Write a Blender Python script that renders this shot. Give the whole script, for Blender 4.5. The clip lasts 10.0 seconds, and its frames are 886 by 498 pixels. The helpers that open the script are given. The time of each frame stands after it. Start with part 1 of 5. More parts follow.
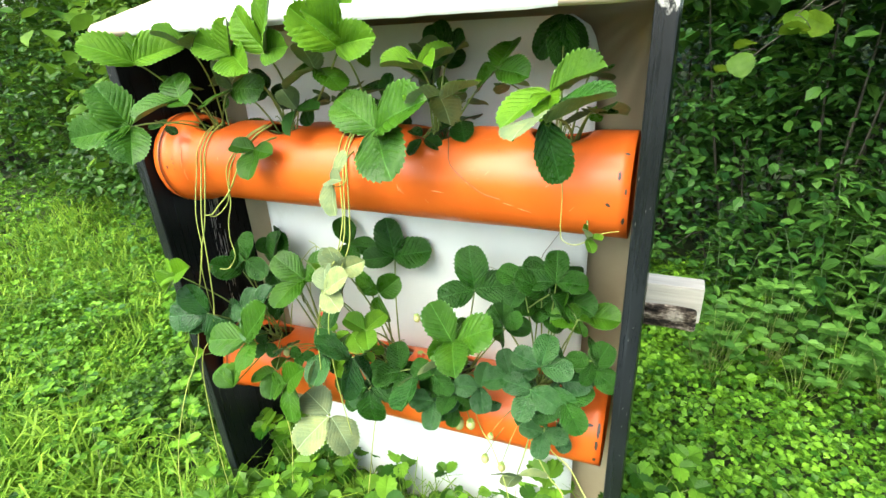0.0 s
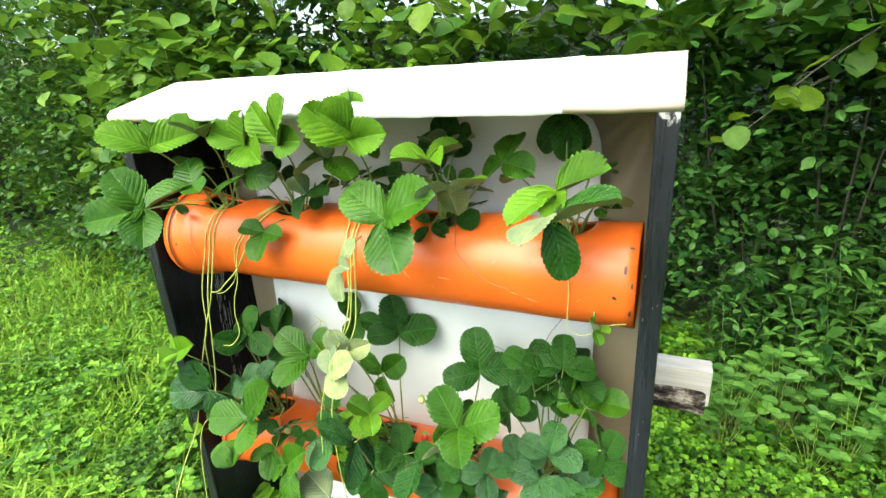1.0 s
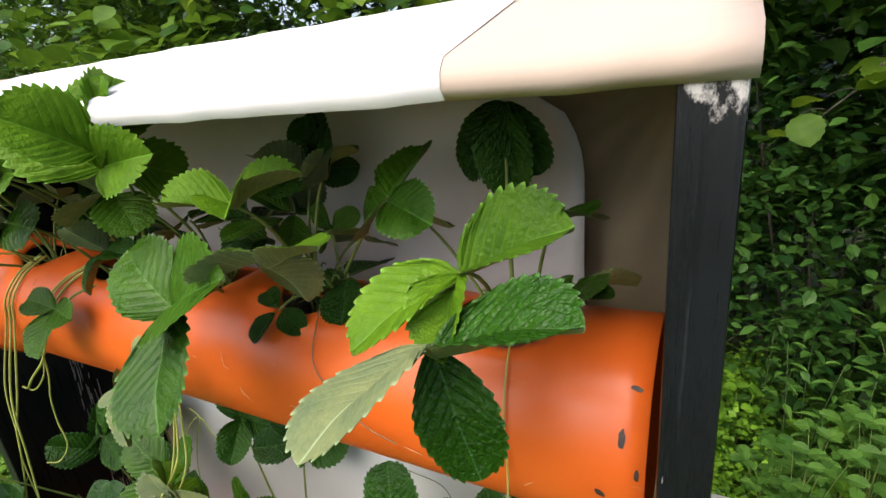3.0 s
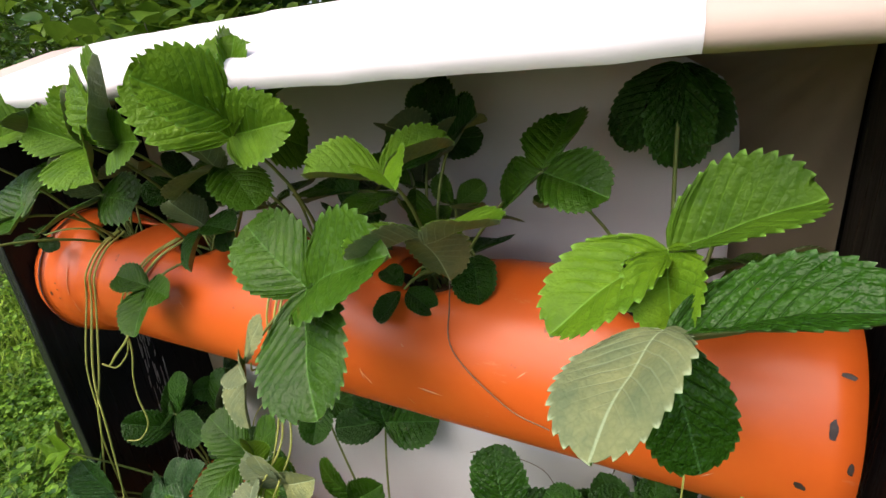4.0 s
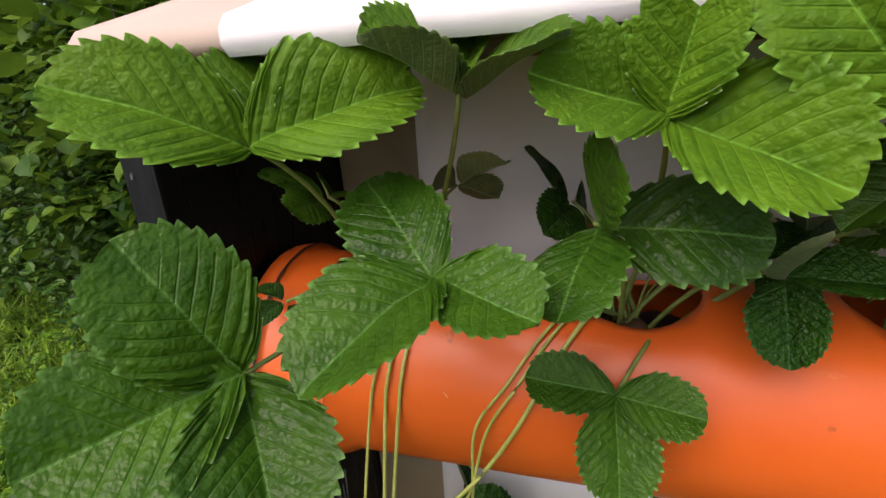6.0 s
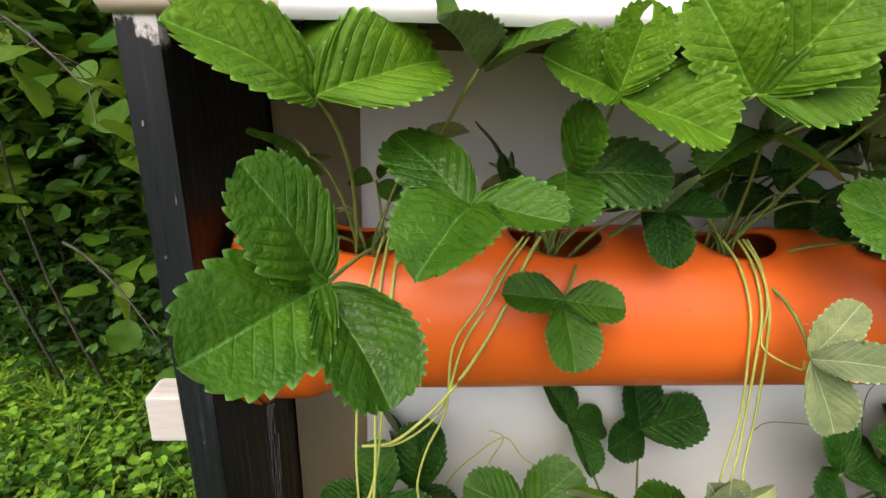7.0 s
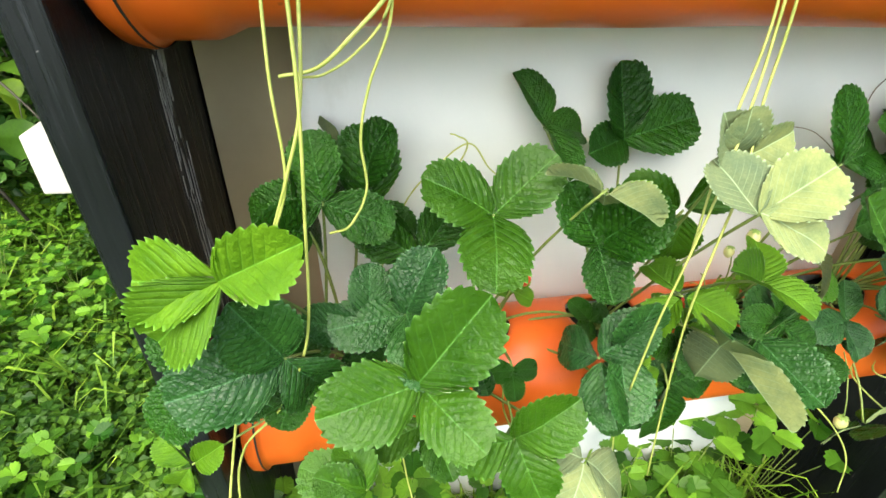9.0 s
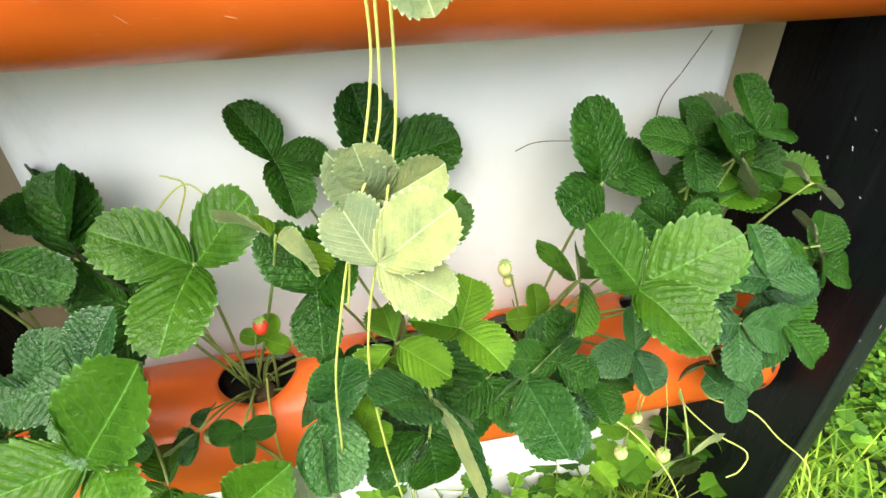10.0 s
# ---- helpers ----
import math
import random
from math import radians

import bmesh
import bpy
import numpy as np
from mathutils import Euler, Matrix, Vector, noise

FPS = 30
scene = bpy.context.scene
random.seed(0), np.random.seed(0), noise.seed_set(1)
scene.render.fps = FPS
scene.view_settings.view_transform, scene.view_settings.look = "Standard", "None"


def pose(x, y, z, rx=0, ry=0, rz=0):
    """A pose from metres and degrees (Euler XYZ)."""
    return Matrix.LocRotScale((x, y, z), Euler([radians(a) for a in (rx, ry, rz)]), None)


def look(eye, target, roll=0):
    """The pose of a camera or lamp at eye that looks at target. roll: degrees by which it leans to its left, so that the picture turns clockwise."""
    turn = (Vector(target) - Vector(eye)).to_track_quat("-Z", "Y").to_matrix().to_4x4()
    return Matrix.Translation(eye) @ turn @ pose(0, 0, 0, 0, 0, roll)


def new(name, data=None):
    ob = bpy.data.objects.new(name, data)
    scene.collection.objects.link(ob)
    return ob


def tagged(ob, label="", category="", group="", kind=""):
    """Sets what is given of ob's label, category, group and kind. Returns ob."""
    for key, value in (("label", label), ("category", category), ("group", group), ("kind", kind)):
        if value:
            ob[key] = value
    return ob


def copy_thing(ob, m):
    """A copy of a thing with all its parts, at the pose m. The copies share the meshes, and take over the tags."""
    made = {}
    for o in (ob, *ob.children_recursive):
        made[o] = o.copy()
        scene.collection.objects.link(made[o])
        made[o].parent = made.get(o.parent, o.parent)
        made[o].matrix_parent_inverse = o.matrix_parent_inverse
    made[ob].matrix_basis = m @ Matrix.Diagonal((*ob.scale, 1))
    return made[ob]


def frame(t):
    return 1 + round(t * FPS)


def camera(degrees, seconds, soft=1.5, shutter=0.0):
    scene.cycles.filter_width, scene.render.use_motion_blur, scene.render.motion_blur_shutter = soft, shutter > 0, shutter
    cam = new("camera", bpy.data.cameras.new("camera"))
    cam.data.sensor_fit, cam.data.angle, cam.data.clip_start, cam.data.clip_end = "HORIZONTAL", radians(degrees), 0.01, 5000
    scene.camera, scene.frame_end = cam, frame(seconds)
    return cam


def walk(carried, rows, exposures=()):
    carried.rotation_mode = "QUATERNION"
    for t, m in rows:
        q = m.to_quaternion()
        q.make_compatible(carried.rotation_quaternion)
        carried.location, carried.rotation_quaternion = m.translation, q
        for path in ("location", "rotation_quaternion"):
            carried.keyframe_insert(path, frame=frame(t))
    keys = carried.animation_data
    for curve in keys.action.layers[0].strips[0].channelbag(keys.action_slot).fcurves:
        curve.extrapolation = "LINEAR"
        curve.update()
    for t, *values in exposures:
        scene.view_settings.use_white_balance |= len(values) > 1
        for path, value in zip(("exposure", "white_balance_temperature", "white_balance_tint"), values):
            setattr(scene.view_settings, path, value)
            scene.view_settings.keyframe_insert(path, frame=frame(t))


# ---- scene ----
cam = camera(82.5, 10.0)
# seconds, eye, then yaw, pitch and roll in degrees
PATH = [
    (0, 0.497, -0.663, 1.242, 25.09, -24.25, -3.49),
    (0.5, 0.485, -0.655, 1.292, 24.67, -22.16, -3.06),
    (1, 0.483, -0.648, 1.304, 24.80, -19.05, -3.12),
    (1.5, 0.485, -0.616, 1.306, 24.63, -17.23, -3.01),
    (2, 0.481, -0.462, 1.287, 24.99, -16.84, -3.10),
    (2.2, 0.483, -0.387, 1.289, 26.56, -17.40, -3.49),
    (3.3, 0.469, -0.231, 1.256, 29.41, -19.53, -6.07),
    (3.5, 0.452, -0.235, 1.259, 29.84, -20.31, -6.37),
    (4, 0.368, -0.269, 1.261, 30.02, -20.99, -5.67),
    (4.5, 0.164, -0.345, 1.267, 26.58, -20.87, -3.71),
    (5, 0.042, -0.346, 1.262, 24.99, -20.59, -2.94),
    (5.5, -0.074, -0.247, 1.264, 26.84, -22.67, -4.36),
    (5.7, -0.126, -0.234, 1.251, 24.75, -20.21, -4.50),
    (6.8, -0.298, -0.327, 1.229, -1.37, -20.38, 1.85),
    (7, -0.304, -0.345, 1.224, -3.58, -19.69, 1.76),
    (7.5, -0.303, -0.368, 1.145, -7.72, -19.31, 1.60),
    (8, -0.307, -0.342, 1.079, -8.83, -25.13, 1.83),
    (8.5, -0.307, -0.325, 1.037, -9.17, -32.28, 1.95),
    (9, -0.293, -0.325, 1.006, -9.39, -34.49, 1.93),
    (9.5, -0.211, -0.317, 1.004, -11.26, -33.95, 0.89),
    (10, -0.017, -0.310, 1.012, -8.30, -34.03, -1.86),
]
EXPOSURES = [(0.0, 2.0, 6600, 1), (2.2, 2.0, 6600, 1), (3.0, 1.0, 6800, 15), (4.5, 0.75, 6800, 23), (5.7, 0.5, 6900, 26), (6.6, 0.85, 6900, 20), (7.2, 1.1, 6900, 14), (7.45, 1.8, 6800, 9), (8.5, 1.72, 6700, 5), (9.4, 1.70, 6700, 4), (10.0, 1.85, 6800, 9)]
walk(cam, [(t, pose(x, y, z, 90 + pitch, 0, yaw) @ pose(0, 0, 0, 0, 0, roll)) for t, x, y, z, yaw, pitch, roll in PATH], EXPOSURES)

# ---- sky and sun: a bright, thinly overcast day ----
world = bpy.data.worlds.new("sky")
scene.world = world
world.use_nodes = True
wn = world.node_tree.nodes
sky = wn.new("ShaderNodeTexSky")
sky.sky_type, sky.sun_disc = "NISHITA", False
sky.sun_elevation, sky.sun_rotation = radians(55), radians(200)
sky.air_density, sky.dust_density, sky.ozone_density = 1.0, 4.0, 1.0
wn["Background"].inputs[1].default_value = 0.15
world.node_tree.links.new(sky.outputs[0], wn["Background"].inputs[0])
sun = new("sun", bpy.data.lights.new("sun", "SUN"))
sun.data.energy, sun.data.angle, sun.data.color = 1.3, radians(60), (1.0, 0.98, 0.94)
sun.matrix_world = look((-1.6, -3.6, 4.6), (0, 0, 0))


# ---- materials ----
def material(name, rough=0.6, metal=0.0, spec=0.5):
    m = bpy.data.materials.new(name)
    m.use_nodes = True
    b = m.node_tree.nodes["Principled BSDF"]
    b.inputs["Roughness"].default_value, b.inputs["Metallic"].default_value = rough, metal
    b.inputs["Specular IOR Level"].default_value = spec
    return m, m.node_tree, b


def noise_tex(nt, scale, detail=4.0, rough=0.6, stretch=(1, 1, 1), coord="Object"):
    tc, mp, n = nt.nodes.new("ShaderNodeTexCoord"), nt.nodes.new("ShaderNodeMapping"), nt.nodes.new("ShaderNodeTexNoise")
    mp.inputs["Scale"].default_value = stretch
    nt.links.new(tc.outputs[coord], mp.inputs[0])
    nt.links.new(mp.outputs[0], n.inputs["Vector"])
    n.inputs["Scale"].default_value, n.inputs["Detail"].default_value, n.inputs["Roughness"].default_value = scale, detail, rough
    return n


def ramp(nt, fac, stops):
    r = nt.nodes.new("ShaderNodeValToRGB")
    els = r.color_ramp.elements
    while len(els) < len(stops):
        els.new(0.5)
    for e, (p, c) in zip(els, stops):
        e.position, e.color = p, (*c, 1)
    nt.links.new(fac, r.inputs[0])
    return r


def mix(nt, fac, a, b, blend="MIX"):
    m = nt.nodes.new("ShaderNodeMix")
    m.data_type, m.blend_type = "RGBA", blend
    for sock, v in ((m.inputs[0], fac), (m.inputs[6], a), (m.inputs[7], b)):
        if isinstance(v, (int, float)):
            sock.default_value = v
        elif isinstance(v, tuple):
            sock.default_value = (*v, 1)
        else:
            nt.links.new(v, sock)
    return m.outputs[2]


def bump(nt, b, height, strength=0.3, distance=0.002):
    n = nt.nodes.new("ShaderNodeBump")
    n.inputs["Strength"].default_value, n.inputs["Distance"].default_value = strength, distance
    nt.links.new(height, n.inputs["Height"])
    nt.links.new(n.outputs[0], b.inputs["Normal"])


def black_paint(name, lo, hi, rubbed, spec):
    m, nt, b = material(name, 0.42, 0, spec)
    grain = noise_tex(nt, 14, 8, 0.7, (9, 9, 0.35))
    big = noise_tex(nt, 5, 4)
    col = ramp(nt, big.outputs[0], [(0.3, lo), (0.7, hi)])
    # rubbed streaks along the grain, and small chips down to the grey wood
    rub = noise_tex(nt, 11, 9, 0.75, (7, 7, 0.22))
    streak = ramp(nt, rub.outputs[0], [(0.55, (0, 0, 0)), (0.72, (0.5, 0.5, 0.5))])
    c = mix(nt, streak.outputs[0], col.outputs[0], rubbed)
    wear = noise_tex(nt, 26, 7, 0.75, (5, 5, 0.55))
    chips = ramp(nt, wear.outputs[0], [(0.68, (0, 0, 0)), (0.73, (1, 1, 1))])
    c = mix(nt, chips.outputs[0], c, (0.19, 0.18, 0.17))
    # old white paint left at the head of the boards
    tc, sep = nt.nodes.new("ShaderNodeTexCoord"), nt.nodes.new("ShaderNodeSeparateXYZ")
    nt.links.new(tc.outputs["Object"], sep.inputs[0])
    mr = nt.nodes.new("ShaderNodeMapRange")
    mr.inputs[1].default_value, mr.inputs[2].default_value = 1.18, 1.262
    nt.links.new(sep.outputs[2], mr.inputs[0])
    flake = noise_tex(nt, 38, 6, 0.7, (1, 1, 0.6))
    add = nt.nodes.new("ShaderNodeMath")
    add.operation = "MULTIPLY"
    nt.links.new(mr.outputs[0], add.inputs[0])
    nt.links.new(flake.outputs[0], add.inputs[1])
    white = ramp(nt, add.outputs[0], [(0.36, (0, 0, 0)), (0.42, (1, 1, 1))])
    c = mix(nt, white.outputs[0], c, (0.62, 0.6, 0.56))
    nt.links.new(c, b.inputs["Base Color"])
    r = ramp(nt, grain.outputs[0], [(0.3, (0.2, 0.2, 0.2)), (0.75, (0.46, 0.46, 0.46))])
    nt.links.new(r.outputs[0], b.inputs["Roughness"])
    bump(nt, b, grain.outputs[0], 0.6, 0.0015)
    return m


def orange_pvc():
    m, nt, b = material("orange_pipe_plastic", 0.33, 0, 0.45)
    big, fine = noise_tex(nt, 7, 5), noise_tex(nt, 60, 8, 0.75, (0.35, 1, 1))
    base = ramp(nt, big.outputs[0], [(0.25, (0.63, 0.102, 0.010)), (0.75, (0.73, 0.140, 0.018))])
    dust = ramp(nt, fine.outputs[0], [(0.62, (0, 0, 0)), (0.75, (0.5, 0.5, 0.5))])
    c = mix(nt, dust.outputs[0], base.outputs[0], (0.72, 0.33, 0.16))
    spots = noise_tex(nt, 45, 3, 0.5)
    dirt = ramp(nt, spots.outputs[0], [(0.73, (0, 0, 0)), (0.78, (0.8, 0.8, 0.8))])
    c = mix(nt, dirt.outputs[0], c, (0.2, 0.05, 0.015))
    nt.links.new(c, b.inputs["Base Color"])
    r = ramp(nt, fine.outputs[0], [(0.3, (0.28, 0.28, 0.28)), (0.8, (0.5, 0.5, 0.5))])
    nt.links.new(r.outputs[0], b.inputs["Roughness"])
    bump(nt, b, fine.outputs[0], 0.12, 0.0008)
    return m


def cloth(name, lo, hi, rough=0.75):
    m, nt, b = material(name, rough, 0, 0.3)
    big, fine = noise_tex(nt, 4, 6), noise_tex(nt, 220, 3)
    c = ramp(nt, big.outputs[0], [(0.3, lo), (0.7, hi)])
    st = noise_tex(nt, 9, 8, 0.7, (1, 1, 0.5))
    stain = ramp(nt, st.outputs[0], [(0.6, (0, 0, 0)), (0.8, (0.35, 0.35, 0.35))])
    cc = mix(nt, stain.outputs[0], c.outputs[0], (lo[0] * 0.55, lo[1] * 0.52, lo[2] * 0.42))
    nt.links.new(cc, b.inputs["Base Color"])
    bump(nt, b, fine.outputs[0], 0.25, 0.0006)
    return m


def plain(name, lo, hi, scale=30, rough=0.7, strength=0.3, stretch=(1, 1, 1), coord="Object", dist=0.002):
    m, nt, b = material(name, rough)
    n = noise_tex(nt, scale, 6, 0.65, stretch, coord)
    nt.links.new(ramp(nt, n.outputs[0], [(0.3, lo), (0.7, hi)]).outputs[0], b.inputs["Base Color"])
    bump(nt, b, n.outputs[0], strength, dist)
    return m


def leafy(name, lo, hi, rough=0.45, trans=0.25, glow=(0.25, 0.45, 0.04), single=False):
    """Thin leaves: colour varies from leaf to leaf, and light comes through."""
    m, nt, b = material(name, rough, 0, 0.16)
    g = nt.nodes.new("ShaderNodeObjectInfo" if single else "ShaderNodeNewGeometry")
    c = ramp(nt, g.outputs["Random" if single else "Random Per Island"], [(0.0, lo), (0.55, tuple((p + q) / 2 for p, q in zip(lo, hi))), (1.0, hi)])
    n = noise_tex(nt, 35, 4)
    v = ramp(nt, n.outputs[0], [(0.3, (0.75, 0.75, 0.75)), (0.7, (1.15, 1.15, 1.15))])
    cc = mix(nt, 1.0, c.outputs[0], v.outputs[0], "MULTIPLY")
    patch = noise_tex(nt, 2.3, 5, 0.7)
    pv = ramp(nt, patch.outputs[0], [(0.32, (0.55, 0.62, 0.6)), (0.68, (1.25, 1.18, 1.1))])
    cc = mix(nt, 1.0, cc, pv.outputs[0], "MULTIPLY")
    nt.links.new(cc, b.inputs["Base Color"])
    t = nt.nodes.new("ShaderNodeBsdfTranslucent")
    nt.links.new(mix(nt, 0.5, cc, glow), t.inputs[0])
    mx = nt.nodes.new("ShaderNodeMixShader")
    mx.inputs[0].default_value = trans
    out = nt.nodes["Material Output"]
    nt.links.new(b.outputs[0], mx.inputs[1])
    nt.links.new(t.outputs[0], mx.inputs[2])
    nt.links.new(mx.outputs[0], out.inputs[0])
    return m


def rough_bark():
    m, nt, b = material("rough_grey_bark", 0.95, 0, 0.2)
    crust, fine = noise_tex(nt, 38, 5, 0.7, (0.55, 1, 1.4)), noise_tex(nt, 140, 4)
    c = ramp(nt, crust.outputs[0], [(0.40, (0.012, 0.009, 0.007)), (0.50, (0.10, 0.075, 0.055)), (0.60, (0.42, 0.36, 0.29))])
    g = ramp(nt, fine.outputs[0], [(0.35, (0.6, 0.6, 0.6)), (0.65, (1.2, 1.2, 1.2))])
    nt.links.new(mix(nt, 1.0, c.outputs[0], g.outputs[0], "MULTIPLY"), b.inputs["Base Color"])
    bump(nt, b, crust.outputs[0], 1.0, 0.02)
    return m


BLACK = black_paint("black_weathered_paint", (0.0025, 0.0028, 0.0035), (0.008, 0.009, 0.011), (0.022, 0.024, 0.028), 0.16)
# board fronts: worn streaks, plus bluish sky sheen put into a lighter base
SHEEN_BLACK = black_paint("sky_sheen_black_paint", (0.004, 0.005, 0.0065), (0.013, 0.0155, 0.020), (0.075, 0.085, 0.10), 0.42)
ORANGE = orange_pvc()
ROOF_CREAM = cloth("cream_roof_cloth", (0.50, 0.40, 0.32), (0.57, 0.47, 0.385))
WHITE_CLOTH = cloth("white_sheet_cloth", (0.655, 0.70, 0.675), (0.735, 0.77, 0.745))
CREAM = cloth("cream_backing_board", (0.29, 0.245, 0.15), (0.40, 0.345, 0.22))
ROOF_WHITE = cloth("white_roof_cloth", (0.80, 0.80, 0.79), (0.86, 0.86, 0.85))
SOIL = plain("dark_potting_soil", (0.008, 0.006, 0.005), (0.035, 0.026, 0.02), 60, 0.95, 0.9, dist=0.01)
SCRAPE = plain("pale_scraped_wood", (0.14, 0.14, 0.135), (0.42, 0.41, 0.39), 90, 0.8)
SCRATCH = plain("bare_grey_wood", (0.10, 0.098, 0.095), (0.27, 0.26, 0.245), 60, 0.8)
SCUFF = plain("pale_orange_scuff", (0.72, 0.27, 0.09), (0.80, 0.42, 0.22), 90, 0.6)
SMEAR = plain("black_paint_smear", (0.015, 0.012, 0.01), (0.06, 0.04, 0.03), 120, 0.5)
RUBBER = plain("black_rubber_seal", (0.008, 0.008, 0.008), (0.02, 0.02, 0.02), 40, 0.6)
PALE_WOOD = plain("pale_split_wood", (0.32, 0.29, 0.24), (0.55, 0.52, 0.45), 9, 0.8, 0.5, (0.5, 6, 14), dist=0.003)
SAWN = plain("white_sawn_wood", (0.45, 0.43, 0.39), (0.56, 0.54, 0.50), 14, 0.75, 0.3, (0.6, 5, 9))
BARK = rough_bark()
STEEL = plain("dull_staple_steel", (0.10, 0.09, 0.08), (0.25, 0.23, 0.2), 80, 0.5)
EARTH = plain("green_earth", (0.018, 0.03, 0.008), (0.05, 0.075, 0.02), 12, 0.95, 0.8, dist=0.02)
GRASS = leafy("grass_blades", (0.06, 0.17, 0.012), (0.34, 0.54, 0.06), 0.5, 0.35, (0.35, 0.55, 0.08))
COVER = leafy("ground_cover_leaves", (0.020, 0.085, 0.008), (0.20, 0.42, 0.035), 0.38, 0.2)
DULL = leafy("dull_weed_leaves", (0.014, 0.055, 0.008), (0.115, 0.245, 0.026), 0.42, 0.2)
HEDGE = leafy("hedge_leaves", (0.008, 0.036, 0.008), (0.080, 0.19, 0.030), 0.38, 0.2)
HAZEL = leafy("hazel_leaves", (0.03, 0.10, 0.012), (0.135, 0.255, 0.022), 0.45, 0.25)
HAZEL_LEAF = leafy("hazel_leaf_blade", (0.045, 0.125, 0.010), (0.15, 0.25, 0.020), 0.42, 0.35, (0.35, 0.5, 0.04), True)
HERB = leafy("lance_leaf_herb", (0.045, 0.13, 0.020), (0.13, 0.28, 0.05), 0.45, 0.25)
NETTLE = leafy("nettle_leaves", (0.012, 0.05, 0.011), (0.075, 0.19, 0.034), 0.38, 0.2)
TWIG = plain("brown_twig_bark", (0.030, 0.027, 0.020), (0.08, 0.07, 0.05), 25, 0.85, 0.6)
GAP_SHEET = plain("dark_gap_sheet", (0.004, 0.010, 0.003), (0.03, 0.065, 0.015), 3.0, 0.9, 1.0, dist=0.2)


# ---- mesh helpers ----
def part(name, bm, mat, parent=None, label="", smooth=False):
    me = bpy.data.meshes.new(name)
    bm.to_mesh(me)
    bm.free()
    me.materials.append(mat)
    if smooth:
        for p in me.polygons:
            p.use_smooth = True
    ob = new(name, me)
    ob.parent = parent
    return tagged(ob, label)


def from_lists(name, verts, faces, mat, parent=None, label="", smooth=False):
    me = bpy.data.meshes.new(name)
    me.from_pydata(verts, [], faces)
    me.materials.append(mat)
    if smooth:
        me.polygons.foreach_set("use_smooth", [True] * len(me.polygons))
    me.update()
    ob = new(name, me)
    ob.parent = parent
    return tagged(ob, label)


def empty(name, at=(0, 0, 0), **tags):
    ob = new(name)
    ob.location = at
    ob.empty_display_size = 0.05
    return tagged(ob, **tags)


def box(lo, hi, bevel=0.003, segments=2, cuts=0, jitter=0.0, seed=0):
    """A box with rounded, slightly uneven edges."""
    bm = bmesh.new()
    bmesh.ops.create_cube(bm, size=1)
    size, mid = Vector(hi) - Vector(lo), (Vector(hi) + Vector(lo)) / 2
    for v in bm.verts:
        v.co = Vector(a * b for a, b in zip(v.co, size)) + mid
    if bevel:
        bmesh.ops.bevel(bm, geom=bm.edges[:], offset=bevel, segments=segments, affect="EDGES", profile=0.6)
    if cuts:
        bmesh.ops.subdivide_edges(bm, edges=[e for e in bm.edges if e.calc_length() > 0.1], cuts=cuts, use_grid_fill=True)
    if jitter:
        for v in bm.verts:
            v.co += noise.noise_vector(v.co * 6 + Vector((seed, seed, seed))) * jitter
    return bm


def tube_lists(pts, r0, r1, sides=6):
    """Vertices and faces of a tapered tube along points."""
    verts, faces = [], []
    up = Vector((0.3, 0.2, 1)).normalized()
    n = len(pts)
    for i, p in enumerate(pts):
        d = (Vector(pts[min(i + 1, n - 1)]) - Vector(pts[max(i - 1, 0)])).normalized()
        a = d.cross(up if abs(d.dot(up)) < 0.95 else Vector((1, 0, 0))).normalized()
        b = d.cross(a)
        r = r0 + (r1 - r0) * i / (n - 1)
        for k in range(sides):
            w = 2 * math.pi * k / sides
            verts.append(Vector(p) + (a * math.cos(w) + b * math.sin(w)) * r)
    for i in range(n - 1):
        for k in range(sides):
            q = (k + 1) % sides
            faces.append((i * sides + k, i * sides + q, (i + 1) * sides + q, (i + 1) * sides + k))
    faces.append(tuple(range(sides))[::-1])
    faces.append(tuple((n - 1) * sides + k for k in range(sides)))
    return verts, faces


def bend(a, b, sag=(0, 0, 0), n=10):
    """Points on a bow from a to b."""
    a, b, s = Vector(a), Vector(b), Vector(sag)
    return [a.lerp(b, i / (n - 1)) + s * (4 * (i / (n - 1)) * (1 - i / (n - 1))) for i in range(n)]


# ---- ground ----
def ground_height(x, y):
    return 0.03 * noise.noise((x * 0.8, y * 0.8, 3.1)) - 0.02


def build_ground():
    verts, faces, xs = [], [], [-60, -25, -12] + [-7 + i * 0.35 for i in range(41)] + [12, 25, 60]
    for y in xs:
        for x in xs:
            verts.append((x, y + 1, ground_height(x, y + 1)))
    n = len(xs)
    for j in range(n - 1):
        for i in range(n - 1):
            faces.append((j * n + i, j * n + i + 1, (j + 1) * n + i + 1, (j + 1) * n + i))
    return tagged(from_lists("ground", verts, faces, EARTH, None, "", True), "damp green earth under grass and weeds", "ground", kind="structure")


build_ground()

# ---- rack ----
IN_L, IN_R, THICK, DEPTH, TOP = -0.461, 0.463, 0.027, 0.27, 1.262
rack = empty("planter_rack", (0, 0.13, 0), label="homemade black wooden planter rack with a white roof", category="planter rack")


